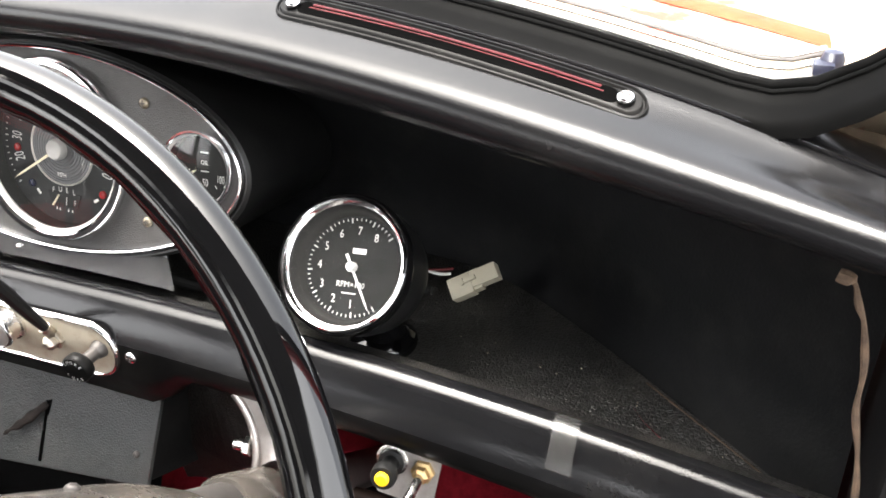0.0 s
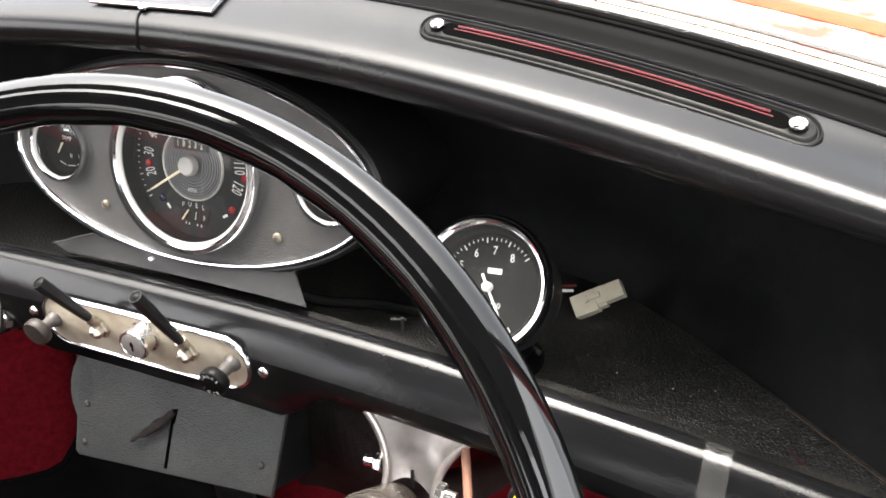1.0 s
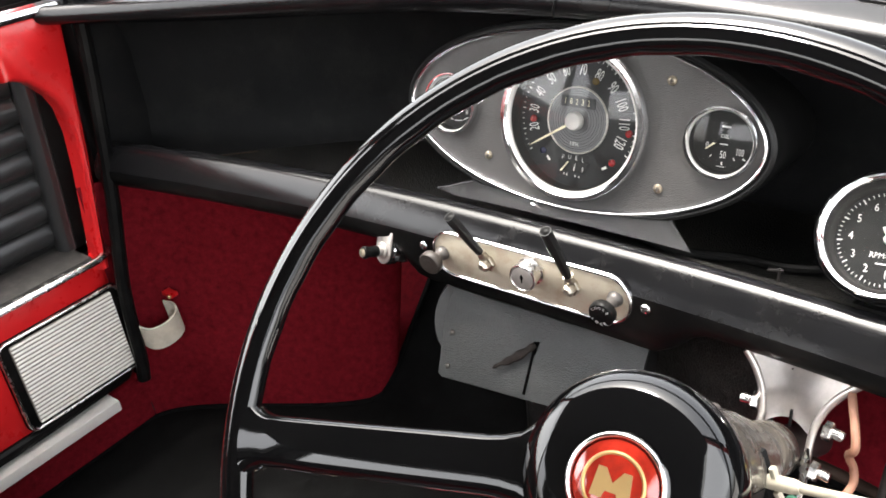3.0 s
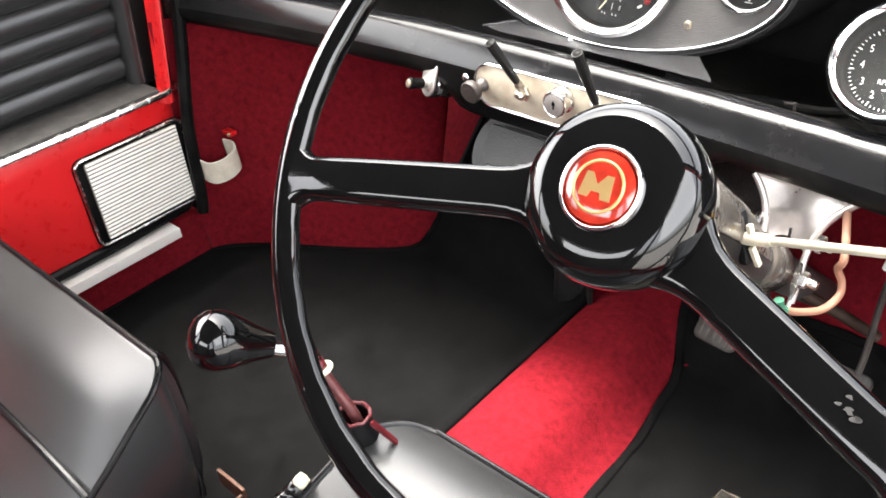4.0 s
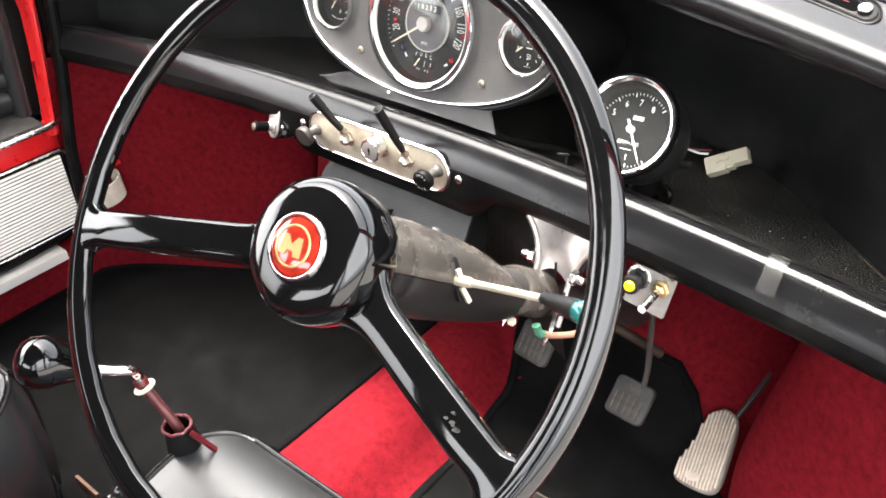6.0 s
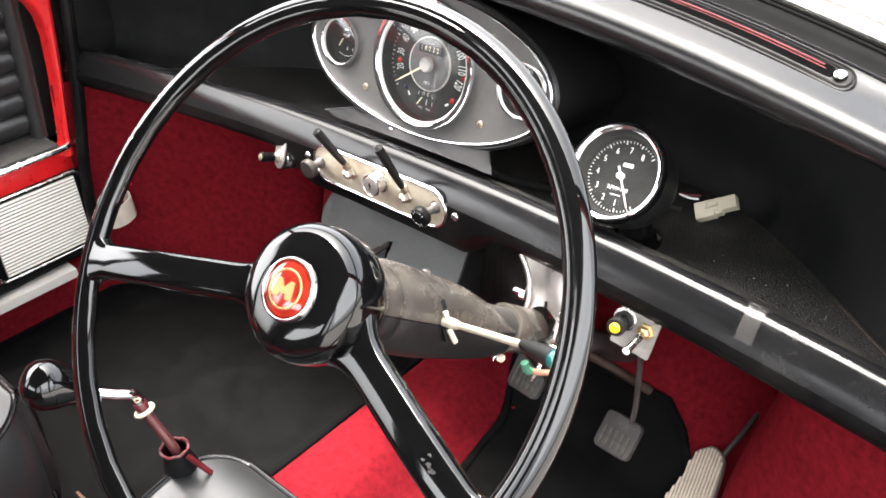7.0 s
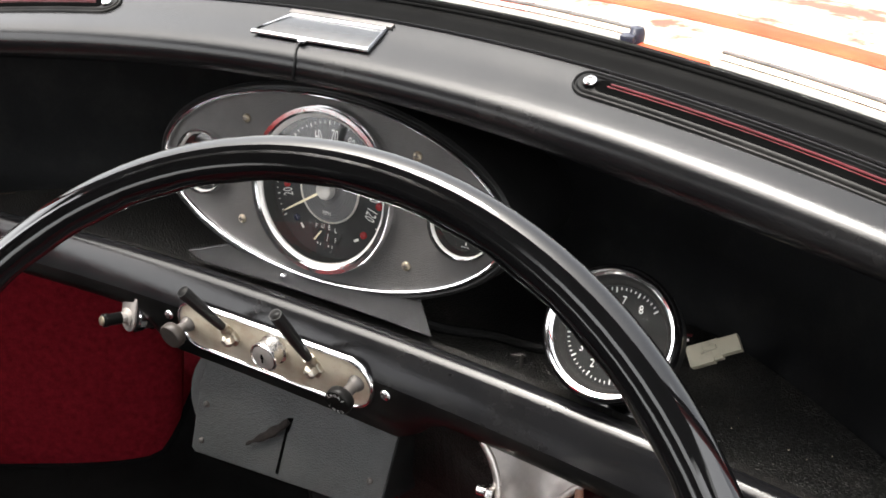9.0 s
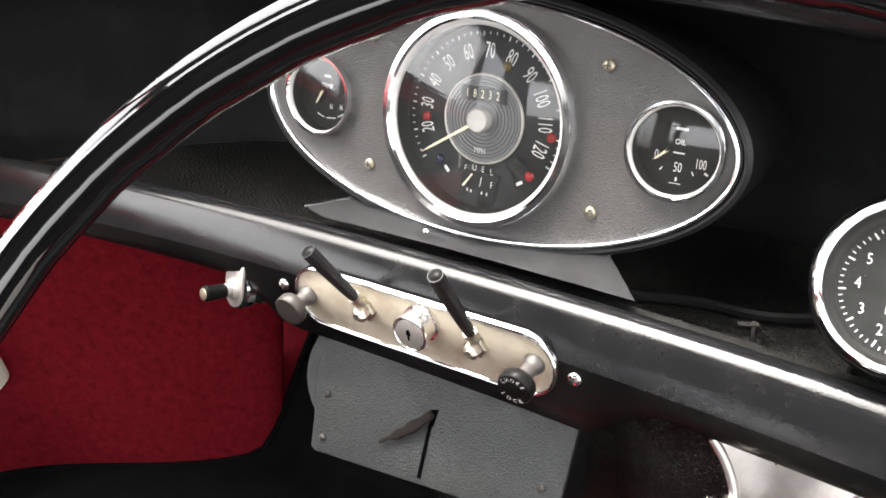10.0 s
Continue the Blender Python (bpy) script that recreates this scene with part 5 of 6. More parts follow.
# ---- pedals ----
def pedal(name, label, c, n, w, h, arm, mat, rib_mat, ribs, rib_w, outline=None, rib_h=0.78, rib_dx=0.0, rib_dy=0.0, turn=0.0):
    f = facing(c, n) @ Matrix.Rotation(turn, 4, "Z")
    p = thing(name, label, "pedal", f, "foot pedals")
    part("pad", plate(outline or rounded_outline(w, h, 0.008, 5), 0.008, None, 0.002), mat, p, "ribbed pad", smooth=40)
    first = None
    for k in range(ribs):
        if outline:
            # ribs cut to the length of the shaped pad
            x = min(q[0] for q in outline) + 0.004 + (max(q[0] for q in outline) - min(q[0] for q in outline) - 0.008) * k / (ribs - 1)
            ys = []
            for (xa, ya), (xb, yb) in zip(outline, outline[1:] + outline[:1]):
                if (xa - x) * (xb - x) < 0:
                    ys.append(ya + (yb - ya) * (x - xa) / (xb - xa))
            lo, hi = min(ys) + 0.003, max(ys) - 0.003
            part("rib", box(rib_w, hi - lo, 0.0026, 0.0005, at(x, (lo + hi) / 2, 0.0088), 1), rib_mat, p)
            continue
        m = at(((k + 0.5) / ribs - 0.5) * w * 0.82 + rib_dx, rib_dy, 0.0088)
        if first is None:
            first = part("rib", box(rib_w, h * rib_h, 0.0026, 0.0005, None, 1), rib_mat, p)
            first.matrix_local = m
        else:
            again(first, p, m)
    part("arm", sweep(spline(arm, 6), 0.0034, 10), STEEL_DARK, p, "dark steel arm", True)
    return p


pedal("clutch_pedal", "dusty grey rubber clutch pedal", (0.1546, 0.0154, 0.1244), (-0.147, -1.374, 1.0), 0.050, 0.048, [(0.158, 0.020, 0.130), (0.175, 0.035, 0.17), (0.19, 0.06, 0.24), (0.20, 0.1, 0.33)], PEDAL_RUBBER, PEDAL_RIB, 5, 0.0030, None, 0.5, 0.0, -0.007)
pedal("brake_pedal", "dusty grey rubber brake pedal", (0.2894, 0.011, 0.1083), (-0.142, -1.051, 1.0), 0.050, 0.048, [(0.298, 0.020, 0.122), (0.300, 0.022, 0.16), (0.302, 0.014, 0.22), (0.306, 0.005, 0.27), (0.31, 0.02, 0.36)], PEDAL_RUBBER, PEDAL_RIB, 5, 0.0030, None, 0.5, 0.0, -0.007, 0.05)
corners = [(-0.004, 0.053), (0.012, 0.047), (0.019, 0.030), (0.0205, -0.010), (0.0195, -0.040), (0.009, -0.051), (-0.012, -0.051), (-0.034, -0.046), (-0.040, -0.034), (-0.036, -0.016), (-0.028, 0.004), (-0.0235, 0.028), (-0.0175, 0.045)]
loop = [Vector((*c, 0)) for c in corners]
organ = [(p.x, p.y) for p in spline(loop[-2:] + loop + loop[:2], 4)][8:-8][::-1]
gas = pedal("accelerator_pedal", "bright ribbed aluminium organ accelerator pedal", (0.3819, 0.0594, 0.0383), (-0.35, -0.711, 1.0), 0.044, 0.086, [(0.378, 0.088, 0.046), (0.386, 0.104, 0.066), (0.396, 0.140, 0.092), (0.405, 0.20, 0.12), (0.412, 0.27, 0.15)], PEDAL_DARK, PEDAL_METAL, 13, 0.0026, organ, turn=0.5)
part("emblem_disc", lathe([(0.010, 0.008), (0.010, 0.0098), (0.008, 0.0104), (0.0001, 0.0104)], 28, at(-0.014, -0.037, 0) @ Matrix.Diagonal((1, 0.6, 1, 1))), PEDAL_METAL, gas, "plain raised oval")


# ---- floor mats ----
def mat_sheet(name, label, rows, mat, thick=0.007):
    """A mat laid over the floor: rows of (y, left, right)."""
    rings = []
    nxx = 22
    for y, a, c in rows:
        rings.append([(a + (c - a) * k / nxx, y, floor_height(a + (c - a) * k / nxx, y) + thick) for k in range(nxx + 1)])
    bm3 = skin(rings, False, False)
    edge = [e for e in bm3.edges if e.is_boundary]
    ext = bmesh.ops.extrude_edge_only(bm3, edges=edge)
    for v in ext["geom"]:
        if isinstance(v, bmesh.types.BMVert):
            v.co.z -= thick + 0.004
    ob = solo(name, bm3, mat, label, "floor mat", "floor mats", smooth=50)
    edge_pts = [r[0] for r in rings] + rings[-1][1:] + [r[-1] for r in rings[::-1]][1:]
    part("binding", sweep([Vector(p) + Vector((0, 0, 0.0005)) for p in edge_pts], lambda u: 0.0060 + 0.0006 * math.sin(u * 700), 8, squash=0.6), CARPET_BLACK, ob, "stitched black binding")
    return ob


rows = []
for j in range(46):
    y = -0.49 + 0.70 * j / 45
    rows.append((y, -(arch_edge(y, True) - 0.003), -0.057 - 0.06 * soft_step(y, 0.08, 0.2)))
mat_sheet("floor_mat", "black loop-pile floor mat with bound edge in the passenger footwell", rows, CARPET_BLACK)
rows = []
for j in range(60):
    y = -0.95 + 1.075 * j / 59
    right = min(0.52, arch_edge(y) - 0.004, 0.345 + 0.175 * (1 - soft_step(y, -0.10, 0.10)))
    if y > 0.08:
        right -= 0.05 * ((y - 0.08) / 0.045) ** 2
    left = 0.120 - 0.012 * soft_step(y, -0.10, 0.0) - 0.040 * soft_step(y, 0.0, 0.12)
    rows.append((y, min(left, right - 0.004), right))
mat_sheet("floor_mat", "black loop-pile floor mat with bound edge under the pedals", rows, CARPET_BLACK)

# heel pad with worn chevrons
HP = at(0.300, -0.215, 0.0)
heel = thing("heel_pad", "worn ribbed rubber heel pad sewn on the driver's mat", "heel pad", HP)
part("pad", plate([(-0.09, -0.12), (0.115, -0.12), (0.095, 0.115), (-0.075, 0.115)], 0.004, at(0, 0, 0.0075), 0.001), HEEL_RUBBER, heel, "scuffed brown-grey rubber")
rib = None
rnd = random.Random(9)
for k in range(14):
    for u in (-1, 1):
        m = at(0.010 + u * 0.043 + rnd.uniform(-0.004, 0.004), -0.108 + 0.0155 * k + rnd.uniform(-0.002, 0.002) + 0.004 * u, 0.0122) @ Matrix.Rotation(radians(6 + rnd.uniform(-3, 3)), 4, "Z") @ Matrix.Diagonal((rnd.uniform(0.7, 1.0), rnd.uniform(0.7, 1.1), 1, 1))
        if rib is None:
            rib = part("rib", box(0.083, 0.0036, 0.0018, 0.0005, None, 1), HEEL_RIB, heel)
            rib.matrix_local = m
        else:
            again(rib, heel, m)
edge = [(-0.09, -0.12, 0.0118), (0.115, -0.12, 0.0118), (0.095, 0.115, 0.0118), (-0.075, 0.115, 0.0118)]
part("stitching", sweep([Vector(edge[i]).lerp(Vector(edge[(i + 1) % 4]), k / 20) for i in range(4) for k in range(20)], lambda u: 0.0010 + 0.0005 * math.sin(u * 900), 6, loop=True), HEEL_RIB, heel, "stitched edge")

# ---- seats ----
def seat(name, label, x0, x1, profile, corner, crown, seam_y, zbot, bulge):
    """A cushion: its side profile (y, z), from the foot of the front over to the back, drawn across; flat sides edged with piping."""
    yf = max(y for y, z in profile)
    s = thing(name, label, "car seat", at((x0 + x1) / 2, yf - 0.2, 0), "front seats")
    line = [(p.y, p.z) for p in spline([(0, y, z) for y, z in profile], 5)]

    def inset(y):
        k = min(1.0, max(0.0, (y - (yf - 0.012 - corner)) / corner))
        return corner * (1 - math.sqrt(max(0.0, 1 - k * k)))

    def top(u, y, z):
        lift = crown * (1 - abs(2 * u - 1) ** 3.5) * soft_step(z, zbot + 0.06, zbot + 0.14) * soft_step(yf - y, 0.0, 0.08)
        pull = -0.006 * math.exp(-((y - seam_y) / 0.008) ** 2) * (1 if z > zbot + 0.1 else 0)
        return z + lift + pull
    rows = []
    for y, z in line:
        a, b = x0 + inset(y), x1 - inset(y)
        rows.append([(a + (b - a) * i / 26, y, top(i / 26, y, z)) for i in range(27)])
    part("cushion", skin(rows, False, False), SEAT_VINYL, s, "soft creased vinyl top and front", True, 80)
    for k, sgn in ((0, -1), (-1, 1)):
        panel = []
        for r in rows:
            p = Vector(r[k])
            panel.append([(p.x + sgn * bulge * math.sin(math.pi * j / 6) * soft_step(p.z, zbot, zbot + 0.12), p.y - 0.006 * soft_step(yf - p.y, 0.05, 0.0) * j / 6, p.z + (zbot - p.z) * j / 6) for j in range(7)])
        part("side_panel", skin(panel, False, False), SEAT_VINYL, s, "dark flat side of the cushion", True, 80)
        part("piping", sweep([Vector(r[k]) for r in rows], 0.0034, 10), VINYL, s, "black vinyl piping", True)
    i = min(range(len(line)), key=lambda q: abs(line[q][0] - seam_y) + (1 if line[q][1] < zbot + 0.1 else 0))
    front = min((q for q in range(len(line)) if line[q][1] > zbot + 0.08), key=lambda q: abs(line[q][0] - (yf - 0.014)))
    part("front_piping", sweep([Vector(p) + Vector((0, 0.001, 0.001)) for p in rows[front]], 0.0030, 10), VINYL, s, "black vinyl piping", True)
    part("cross_piping", sweep([Vector(p) + Vector((0, 0, 0.003)) for p in rows[i]], 0.0040, 10), VINYL, s, "vinyl piping across the cushion", True)
    part("base_frame", box((x1 - x0) * 0.8, 0.36, 0.05, 0.01, at((x0 + x1) / 2, yf - 0.30, zbot - 0.02)), STEEL_DARK, s, "dark seat base", True)
    return s


seat("driver_seat", "black-grey vinyl driver's seat cushion with piped edges", 0.011, 0.47,
     [(-0.352, 0.070), (-0.335, 0.105), (-0.328, 0.145), (-0.330, 0.175), (-0.342, 0.194), (-0.360, 0.203), (-0.395, 0.206), (-0.44, 0.199), (-0.50, 0.183), (-0.56, 0.172), (-0.66, 0.164), (-0.86, 0.160)], 0.058, 0.002, -0.503, 0.07, 0.002)
seat("passenger_seat", "black-grey vinyl passenger seat cushion with piped edges", -0.57, -0.154,
     [(-0.472, 0.070), (-0.458, 0.110), (-0.453, 0.160), (-0.452, 0.205), (-0.455, 0.235), (-0.463, 0.247), (-0.478, 0.240), (-0.510, 0.217), (-0.545, 0.190), (-0.58, 0.166), (-0.62, 0.142), (-0.70, 0.120), (-0.96, 0.110)], 0.030, 0.022, -0.592, 0.07, 0.012)
solo("seat_hinge", join(box(0.045, 0.004, 0.022, 0.001, at(-0.160, -0.441, 0.058)), box(0.004, 0.014, 0.030, 0.001, at(-0.139, -0.446, 0.048))), RUST, "rusty seat hinge bracket on the floor", "bracket")

# ---- gear lever ----
gl_t = thing("gear_lever", "chrome cranked gear lever with black pear knob and red-edged boot", "gear lever", at(0.008, -0.375, 0.10))
part("shaft", sweep(spline([(-0.0095, -0.4034, 0.2812), (-0.0125, -0.406, 0.296), (-0.0085, -0.411, 0.308), (-0.012, -0.424, 0.316), (-0.020, -0.442, 0.327)], 8), 0.0052, 14), CHROME, gl_t, "bent chrome shaft", True)
part("lower_shaft", sweep(spline([(0.016, -0.390, 0.20), (0.012, -0.395, 0.236), (0.000, -0.400, 0.262), (-0.0095, -0.4034, 0.2812)], 8), 0.0050, 14), SHAFT_BROWN, gl_t, "lower shaft with its red-brown reflection painted in", True)
rf = facing((-0.0095, -0.4034, 0.2812), (-0.35, -0.15, 0.92))
part("ring", lathe([(0.0062, -0.0008), (0.0074, -0.0022), (0.0096, -0.0020), (0.0108, -0.0004), (0.0104, 0.0012), (0.0086, 0.0022), (0.0066, 0.0014)], 32, rf, False), IVORY, gl_t, "pale collar", True)
part("lock_nut", lathe([(0.0058, 0.002), (0.0066, 0.003), (0.0066, 0.009), (0.0056, 0.0105)], 12, rf), RED_TRIM, gl_t, "dark nut above the collar", True)
kf = facing((-0.036, -0.468, 0.345), (-0.35, -0.75, 0.45))
part("knob", lathe([(0.0105, -0.040), (0.013, -0.030), (0.0175, -0.018), (0.022, -0.006), (0.0235, 0.004), (0.0215, 0.014), (0.0155, 0.021), (0.007, 0.0245), (0.0001, 0.0252)], 36, kf), BLACK_GLOSS, gl_t, "shiny black pear-shaped knob", True)
rings = []
for u in range(11):
    k = u / 10
    r = 0.046 - 0.0335 * k ** 0.75
    rings.append([(-0.006 + 0.0185 * k + r * math.cos(2 * math.pi * i / 28) * (1 + 0.07 * math.cos(5 * 2 * math.pi * i / 28) * (1 - k * 0.6)), -0.372 - 0.0235 * k + r * math.sin(2 * math.pi * i / 28), 0.09 + 0.145 * k) for i in range(28)])
part("boot", skin(rings, True, False), TRIM_DARK, gl_t, "black leather boot", True)
part("boot_edge", sweep([(0.0125 + 0.0135 * math.cos(2 * math.pi * i / 24), -0.395 + 0.0135 * math.sin(2 * math.pi * i / 24), 0.2365 + 0.001 * math.sin(i * 2.1)) for i in range(24)], 0.0016, 8, loop=True), RED_TRIM, gl_t, "dark red stitched edge", True)
part("boot_seam", ribbon(spline([(0.030, -0.392, 0.235), (0.040, -0.380, 0.21), (0.047, -0.366, 0.18)], 6), (0.6, -0.7, 0.2), 0.006, 0.003), RED_TRIM, gl_t, "red seam of the boot", True)

# ---- handbrake ----
hbk = thing("handbrake", "taped black handbrake lever with pale button between the seats", "handbrake", at(-0.02, -0.54, 0.1))
h0, h1 = Vector((0.006, -0.460, 0.203)), Vector((-0.014, -0.550, 0.146))
bend = [h1.lerp(h0, k / 30) for k in range(31)]
part("lever", sweep(bend, lambda u: 0.0086 + 0.0010 * math.sin(u * 26) + 0.0006 * math.sin(u * 61), 16), TAPE_GLOSS, hbk, "shiny black taped grip", True)
hd = (h0 - h1).normalized()
part("button", sweep([h0, h0 + hd * 0.004, h0 + hd * 0.009, h0 + hd * 0.0105], lambda u: (0.0058, 0.0062, 0.0055, 0.001)[round(u * 3)], 16), IVORY, hbk, "yellowed button", True)
for k in range(6):
    c0 = h1.lerp(h0, 0.08 + 0.16 * k)
    loop = [c0 + hd * (0.004 * math.cos(2 * math.pi * i / 14)) + Vector((1, 0, 0)) * 0.0093 * math.cos(2 * math.pi * i / 14) + hd.cross(Vector((1, 0, 0))).normalized() * 0.0093 * math.sin(2 * math.pi * i / 14) for i in range(14)]
    part("tape_edge", sweep(loop, 0.0007, 6, loop=True), TAPE_GLOSS, hbk, "", True)
part("gaiter", sweep([h1 + hd * 0.004, h1 - hd * 0.01, h1 - hd * 0.03, h1 - hd * 0.07], lambda u: (0.0105, 0.0125, 0.016, 0.022)[round(u * 3)], 16), CARPET_RED, hbk, "red carpet sleeve at the foot", True)

# ---- passenger door ----
DX = -0.60
door = thing("door_1", "closed red passenger door with chrome-edged bin and pleated black lining", "car door", at(DX, -0.5, 0.08), kind="structure")


def yz_slab(outline, x0, x1, edge=0.0):
    """A slab with its outline in the y-z plane between two x places, its inner edge eased."""
    m = Matrix(((0, 0, 1, x0), (1, 0, 0, 0), (0, 1, 0, 0), (0, 0, 0, 1)))
    return plate(outline, x1 - x0, m, edge)


part("front_stile", yz_slab([(-0.108, 0.60), (-0.20, 0.60), (-0.20, 0.536), (-0.186, 0.5335), (-0.173, 0.5275), (-0.161, 0.517), (-0.147, 0.500), (-0.140, 0.482), (-0.1375, 0.45), (-0.142, 0.40), (-0.156, 0.30), (-0.163, 0.27), (-0.150, 0.27), (-0.146, 0.30), (-0.128, 0.42), (-0.112, 0.55)], DX - 0.03, DX, 0.006), RED_PAINT, door, "gloss red front stile", True)
part("top_rail", yz_slab([(-0.2005, 0.536), (-0.2005, 0.60), (-1.1, 0.605), (-1.1, 0.555)], DX - 0.03, DX, 0.006), RED_PAINT, door, "gloss red top rail", True)
part("window_sill", sweep([(DX - 0.004, -0.10, 0.600), (DX - 0.004, -0.5, 0.605), (DX - 0.004, -1.1, 0.608)], 0.009, 10), CHROME, door, "bright window channel", True)
part("outer_skin", box(0.012, 1.0, 0.62, 0.0, at(DX - 0.085, -0.6, 0.33)), TRIM_DARK, door, "dark inside of the door skin", True)
rows = []
npl = 7
for i in range(npl * 8 + 1):
    z = 0.300 + 0.232 * i / (npl * 8)
    bulge = 0.011 * abs(math.sin(math.pi * i / 8)) ** 0.6
    rows.append([(DX - 0.070 + bulge, -1.05, z), (DX - 0.070 + bulge, -0.168, z)])
part("pleated_lining", skin(rows, False, False), SEAT_VINYL, door, "pleated black vinyl lining", True, 60)
part("lining_front", sweep([(DX - 0.060, -0.170, 0.295), (DX - 0.058, -0.162, 0.40), (DX - 0.058, -0.152, 0.54)], 0.018, 14, squash=0.7), SEAT_VINYL, door, "black padded edge of the lining", True)
part("bin_floor", box(0.075, 0.9, 0.006, 0, at(DX - 0.04, -0.62, 0.292)), PEDAL_RUBBER, door, "grey bin floor", True)
rows = []
for i in range(21):
    u = i / 20
    y = -1.05 + 0.91 * u
    xo = DX - 0.028 * soft_step(u, 0.965, 1.0) ** 1.5
    rows.append([(xo - 0.006, y, 0.291), (xo, y, 0.284), (xo + 0.001, y, 0.255), (xo, y, 0.19), (xo - 0.002, y, 0.13), (xo - 0.006, y, 0.10)])
part("bin_panel", skin(rows, False, False), RED_PAINT, door, "gloss red bin front", True, 50)
pts = [(DX + 0.001, -1.05 + 0.885 * k / 14, 0.288) for k in range(15)] + [(DX - 0.004, -0.150, 0.289), (DX - 0.014, -0.142, 0.291), (DX - 0.028, -0.142, 0.296), (DX - 0.036, -0.152, 0.302)]
part("chrome_capping", sweep(pts, 0.0062, 12, squash=0.75), WORN_CHROME, door, "worn chrome capping", True)
for yy in (-0.24, -0.42):
    part("capping_pin", lathe([(0.003, 0), (0.0025, 0.0014), (0.0001, 0.0018)], 14, facing((DX + 0.007, yy, 0.288), (1, 0, 0.3))), CHROME, door, "", True)
lp = part("kick_plate", yz_slab([(y - 0.2375, z + 0.184) for y, z in rounded_outline(0.172, 0.136, 0.014, 6)], DX + 0.001, DX + 0.004, 0.001), RUBBER, door, "black edged kick plate", True)
part("plate_border", rim_of(rounded_outline(0.170, 0.134, 0.013, 6), 0.0045, 0.003, Matrix(((0, 0, 1, DX + 0.004), (1, 0, 0, -0.2375), (0, 1, 0, 0.184), (0, 0, 0, 1)))), WORN_CHROME, lp, "thin bright border", True)
part("plate_backing", yz_slab([(y - 0.2365, z + 0.184) for y, z in rounded_outline(0.142, 0.118, 0.003, 2)], DX + 0.004, DX + 0.0062), PEDAL_DARK, lp, "darker metal sheet behind the ribs", True)
for k in range(21):
    z = 0.184 - 0.0565 + 0.113 * k / 20
    part("rib", sweep([(DX + 0.0062, -0.3065, z), (DX + 0.0062, -0.1665, z)], 0.0020, 6), ALUMINIUM, lp, "", True)
part("bottom_seal", sweep([(DX - 0.003, -1.05, 0.107), (DX - 0.002, -0.30, 0.107), (DX - 0.004, -0.18, 0.110), (DX - 0.012, -0.155, 0.125)], 0.0085, 10), RUBBER, door, "black rubber seal", True)
part("inner_panel", box(0.003, 0.24, 0.32, 0, at(DX - 0.0735, -0.225, 0.44)), BLACK_PLASTIC, door, "", True)
part("lining_wall", box(0.004, 0.9, 0.3, 0, at(DX - 0.076, -0.62, 0.42)), TRIM_DARK, door, "", True)

# sill under the door
solo("sill_strip", box(0.03, 0.85, 0.016, 0.002, at(DX + 0.004, -0.635, 0.088)), ALUMINIUM, "dull aluminium strip along the door sill", "sill strip")
solo("wall_sill_passenger", box(0.05, 1.6, 0.09, 0.004, at(-0.642, -0.95, 0.037)), CARPET_RED, "red carpeted sill under the passenger door", "wall", kind="structure")
solo("wall_sill_driver", box(0.05, 1.6, 0.09, 0.004, at(0.652, -0.95, 0.037)), CARPET_RED, "red carpeted sill under the driver's door", "wall", kind="structure")
# door seal up the hinge post
solo("door_seal", sweep(spline([(-0.584, -0.165, 0.10), (-0.583, -0.160, 0.14), (-0.583, -0.152, 0.24), (-0.583, -0.128, 0.36), (-0.583, -0.112, 0.46), (-0.583, -0.098, 0.56), (-0.583, -0.09, 0.66)], 6), 0.009, 10), RUBBER, "black rubber door seal up the hinge post", "door seal")
solo("wall_post_passenger", box(0.05, 0.10, 0.30, 0.004, at(-0.617, -0.055, 0.52)), TRIM_DARK, "black trimmed hinge post", "wall", kind="structure")
# filler boxes added to block daylight leaking between door and post
solo("wall_filler_passenger", join(box(0.02, 0.34, 0.30, 0, at(-0.665, -0.10, 0.128)), box(0.02, 0.34, 0.44, 0, at(-0.700, -0.10, 0.496)), box(0.054, 0.34, 0.004, 0, at(-0.683, -0.10, 0.276)), box(0.054, 0.02, 0.44, 0, at(-0.683, 0.075, 0.496))), TRIM_DARK, "dark filler added behind the hinge post to keep daylight out", "wall", kind="structure")
solo("wall_post_driver", box(0.05, 0.10, 0.62, 0.004, at(0.630, -0.06, 0.32)), TRIM_DARK, "black trimmed hinge post", "wall", kind="structure")
# check strap
cs = thing("check_strap", "off-white webbing door check strap looped to a red bracket", "strap", at(-0.56, -0.12, 0.17))
part("webbing", ribbon(spline([(-0.592, -0.150, 0.175), (-0.577, -0.150, 0.166), (-0.562, -0.142, 0.162), (-0.550, -0.124, 0.167), (-0.552, -0.106, 0.173), (-0.565, -0.099, 0.177), (-0.580, -0.104, 0.180)], 8), (0.05, -0.1, 1), 0.036, 0.003), STRAP_MAT, cs, "folded webbing", True)
part("bracket", box(0.02, 0.012, 0.006, 0.001, at(-0.566, -0.100, 0.210)), RED_PAINT, cs, "red bracket", True)
screw(cs, FRAMES[cs.name].inverted() @ facing((-0.556, -0.108, 0.212), (0.7, -0.7, 0.2)), 0.003, BRASS)

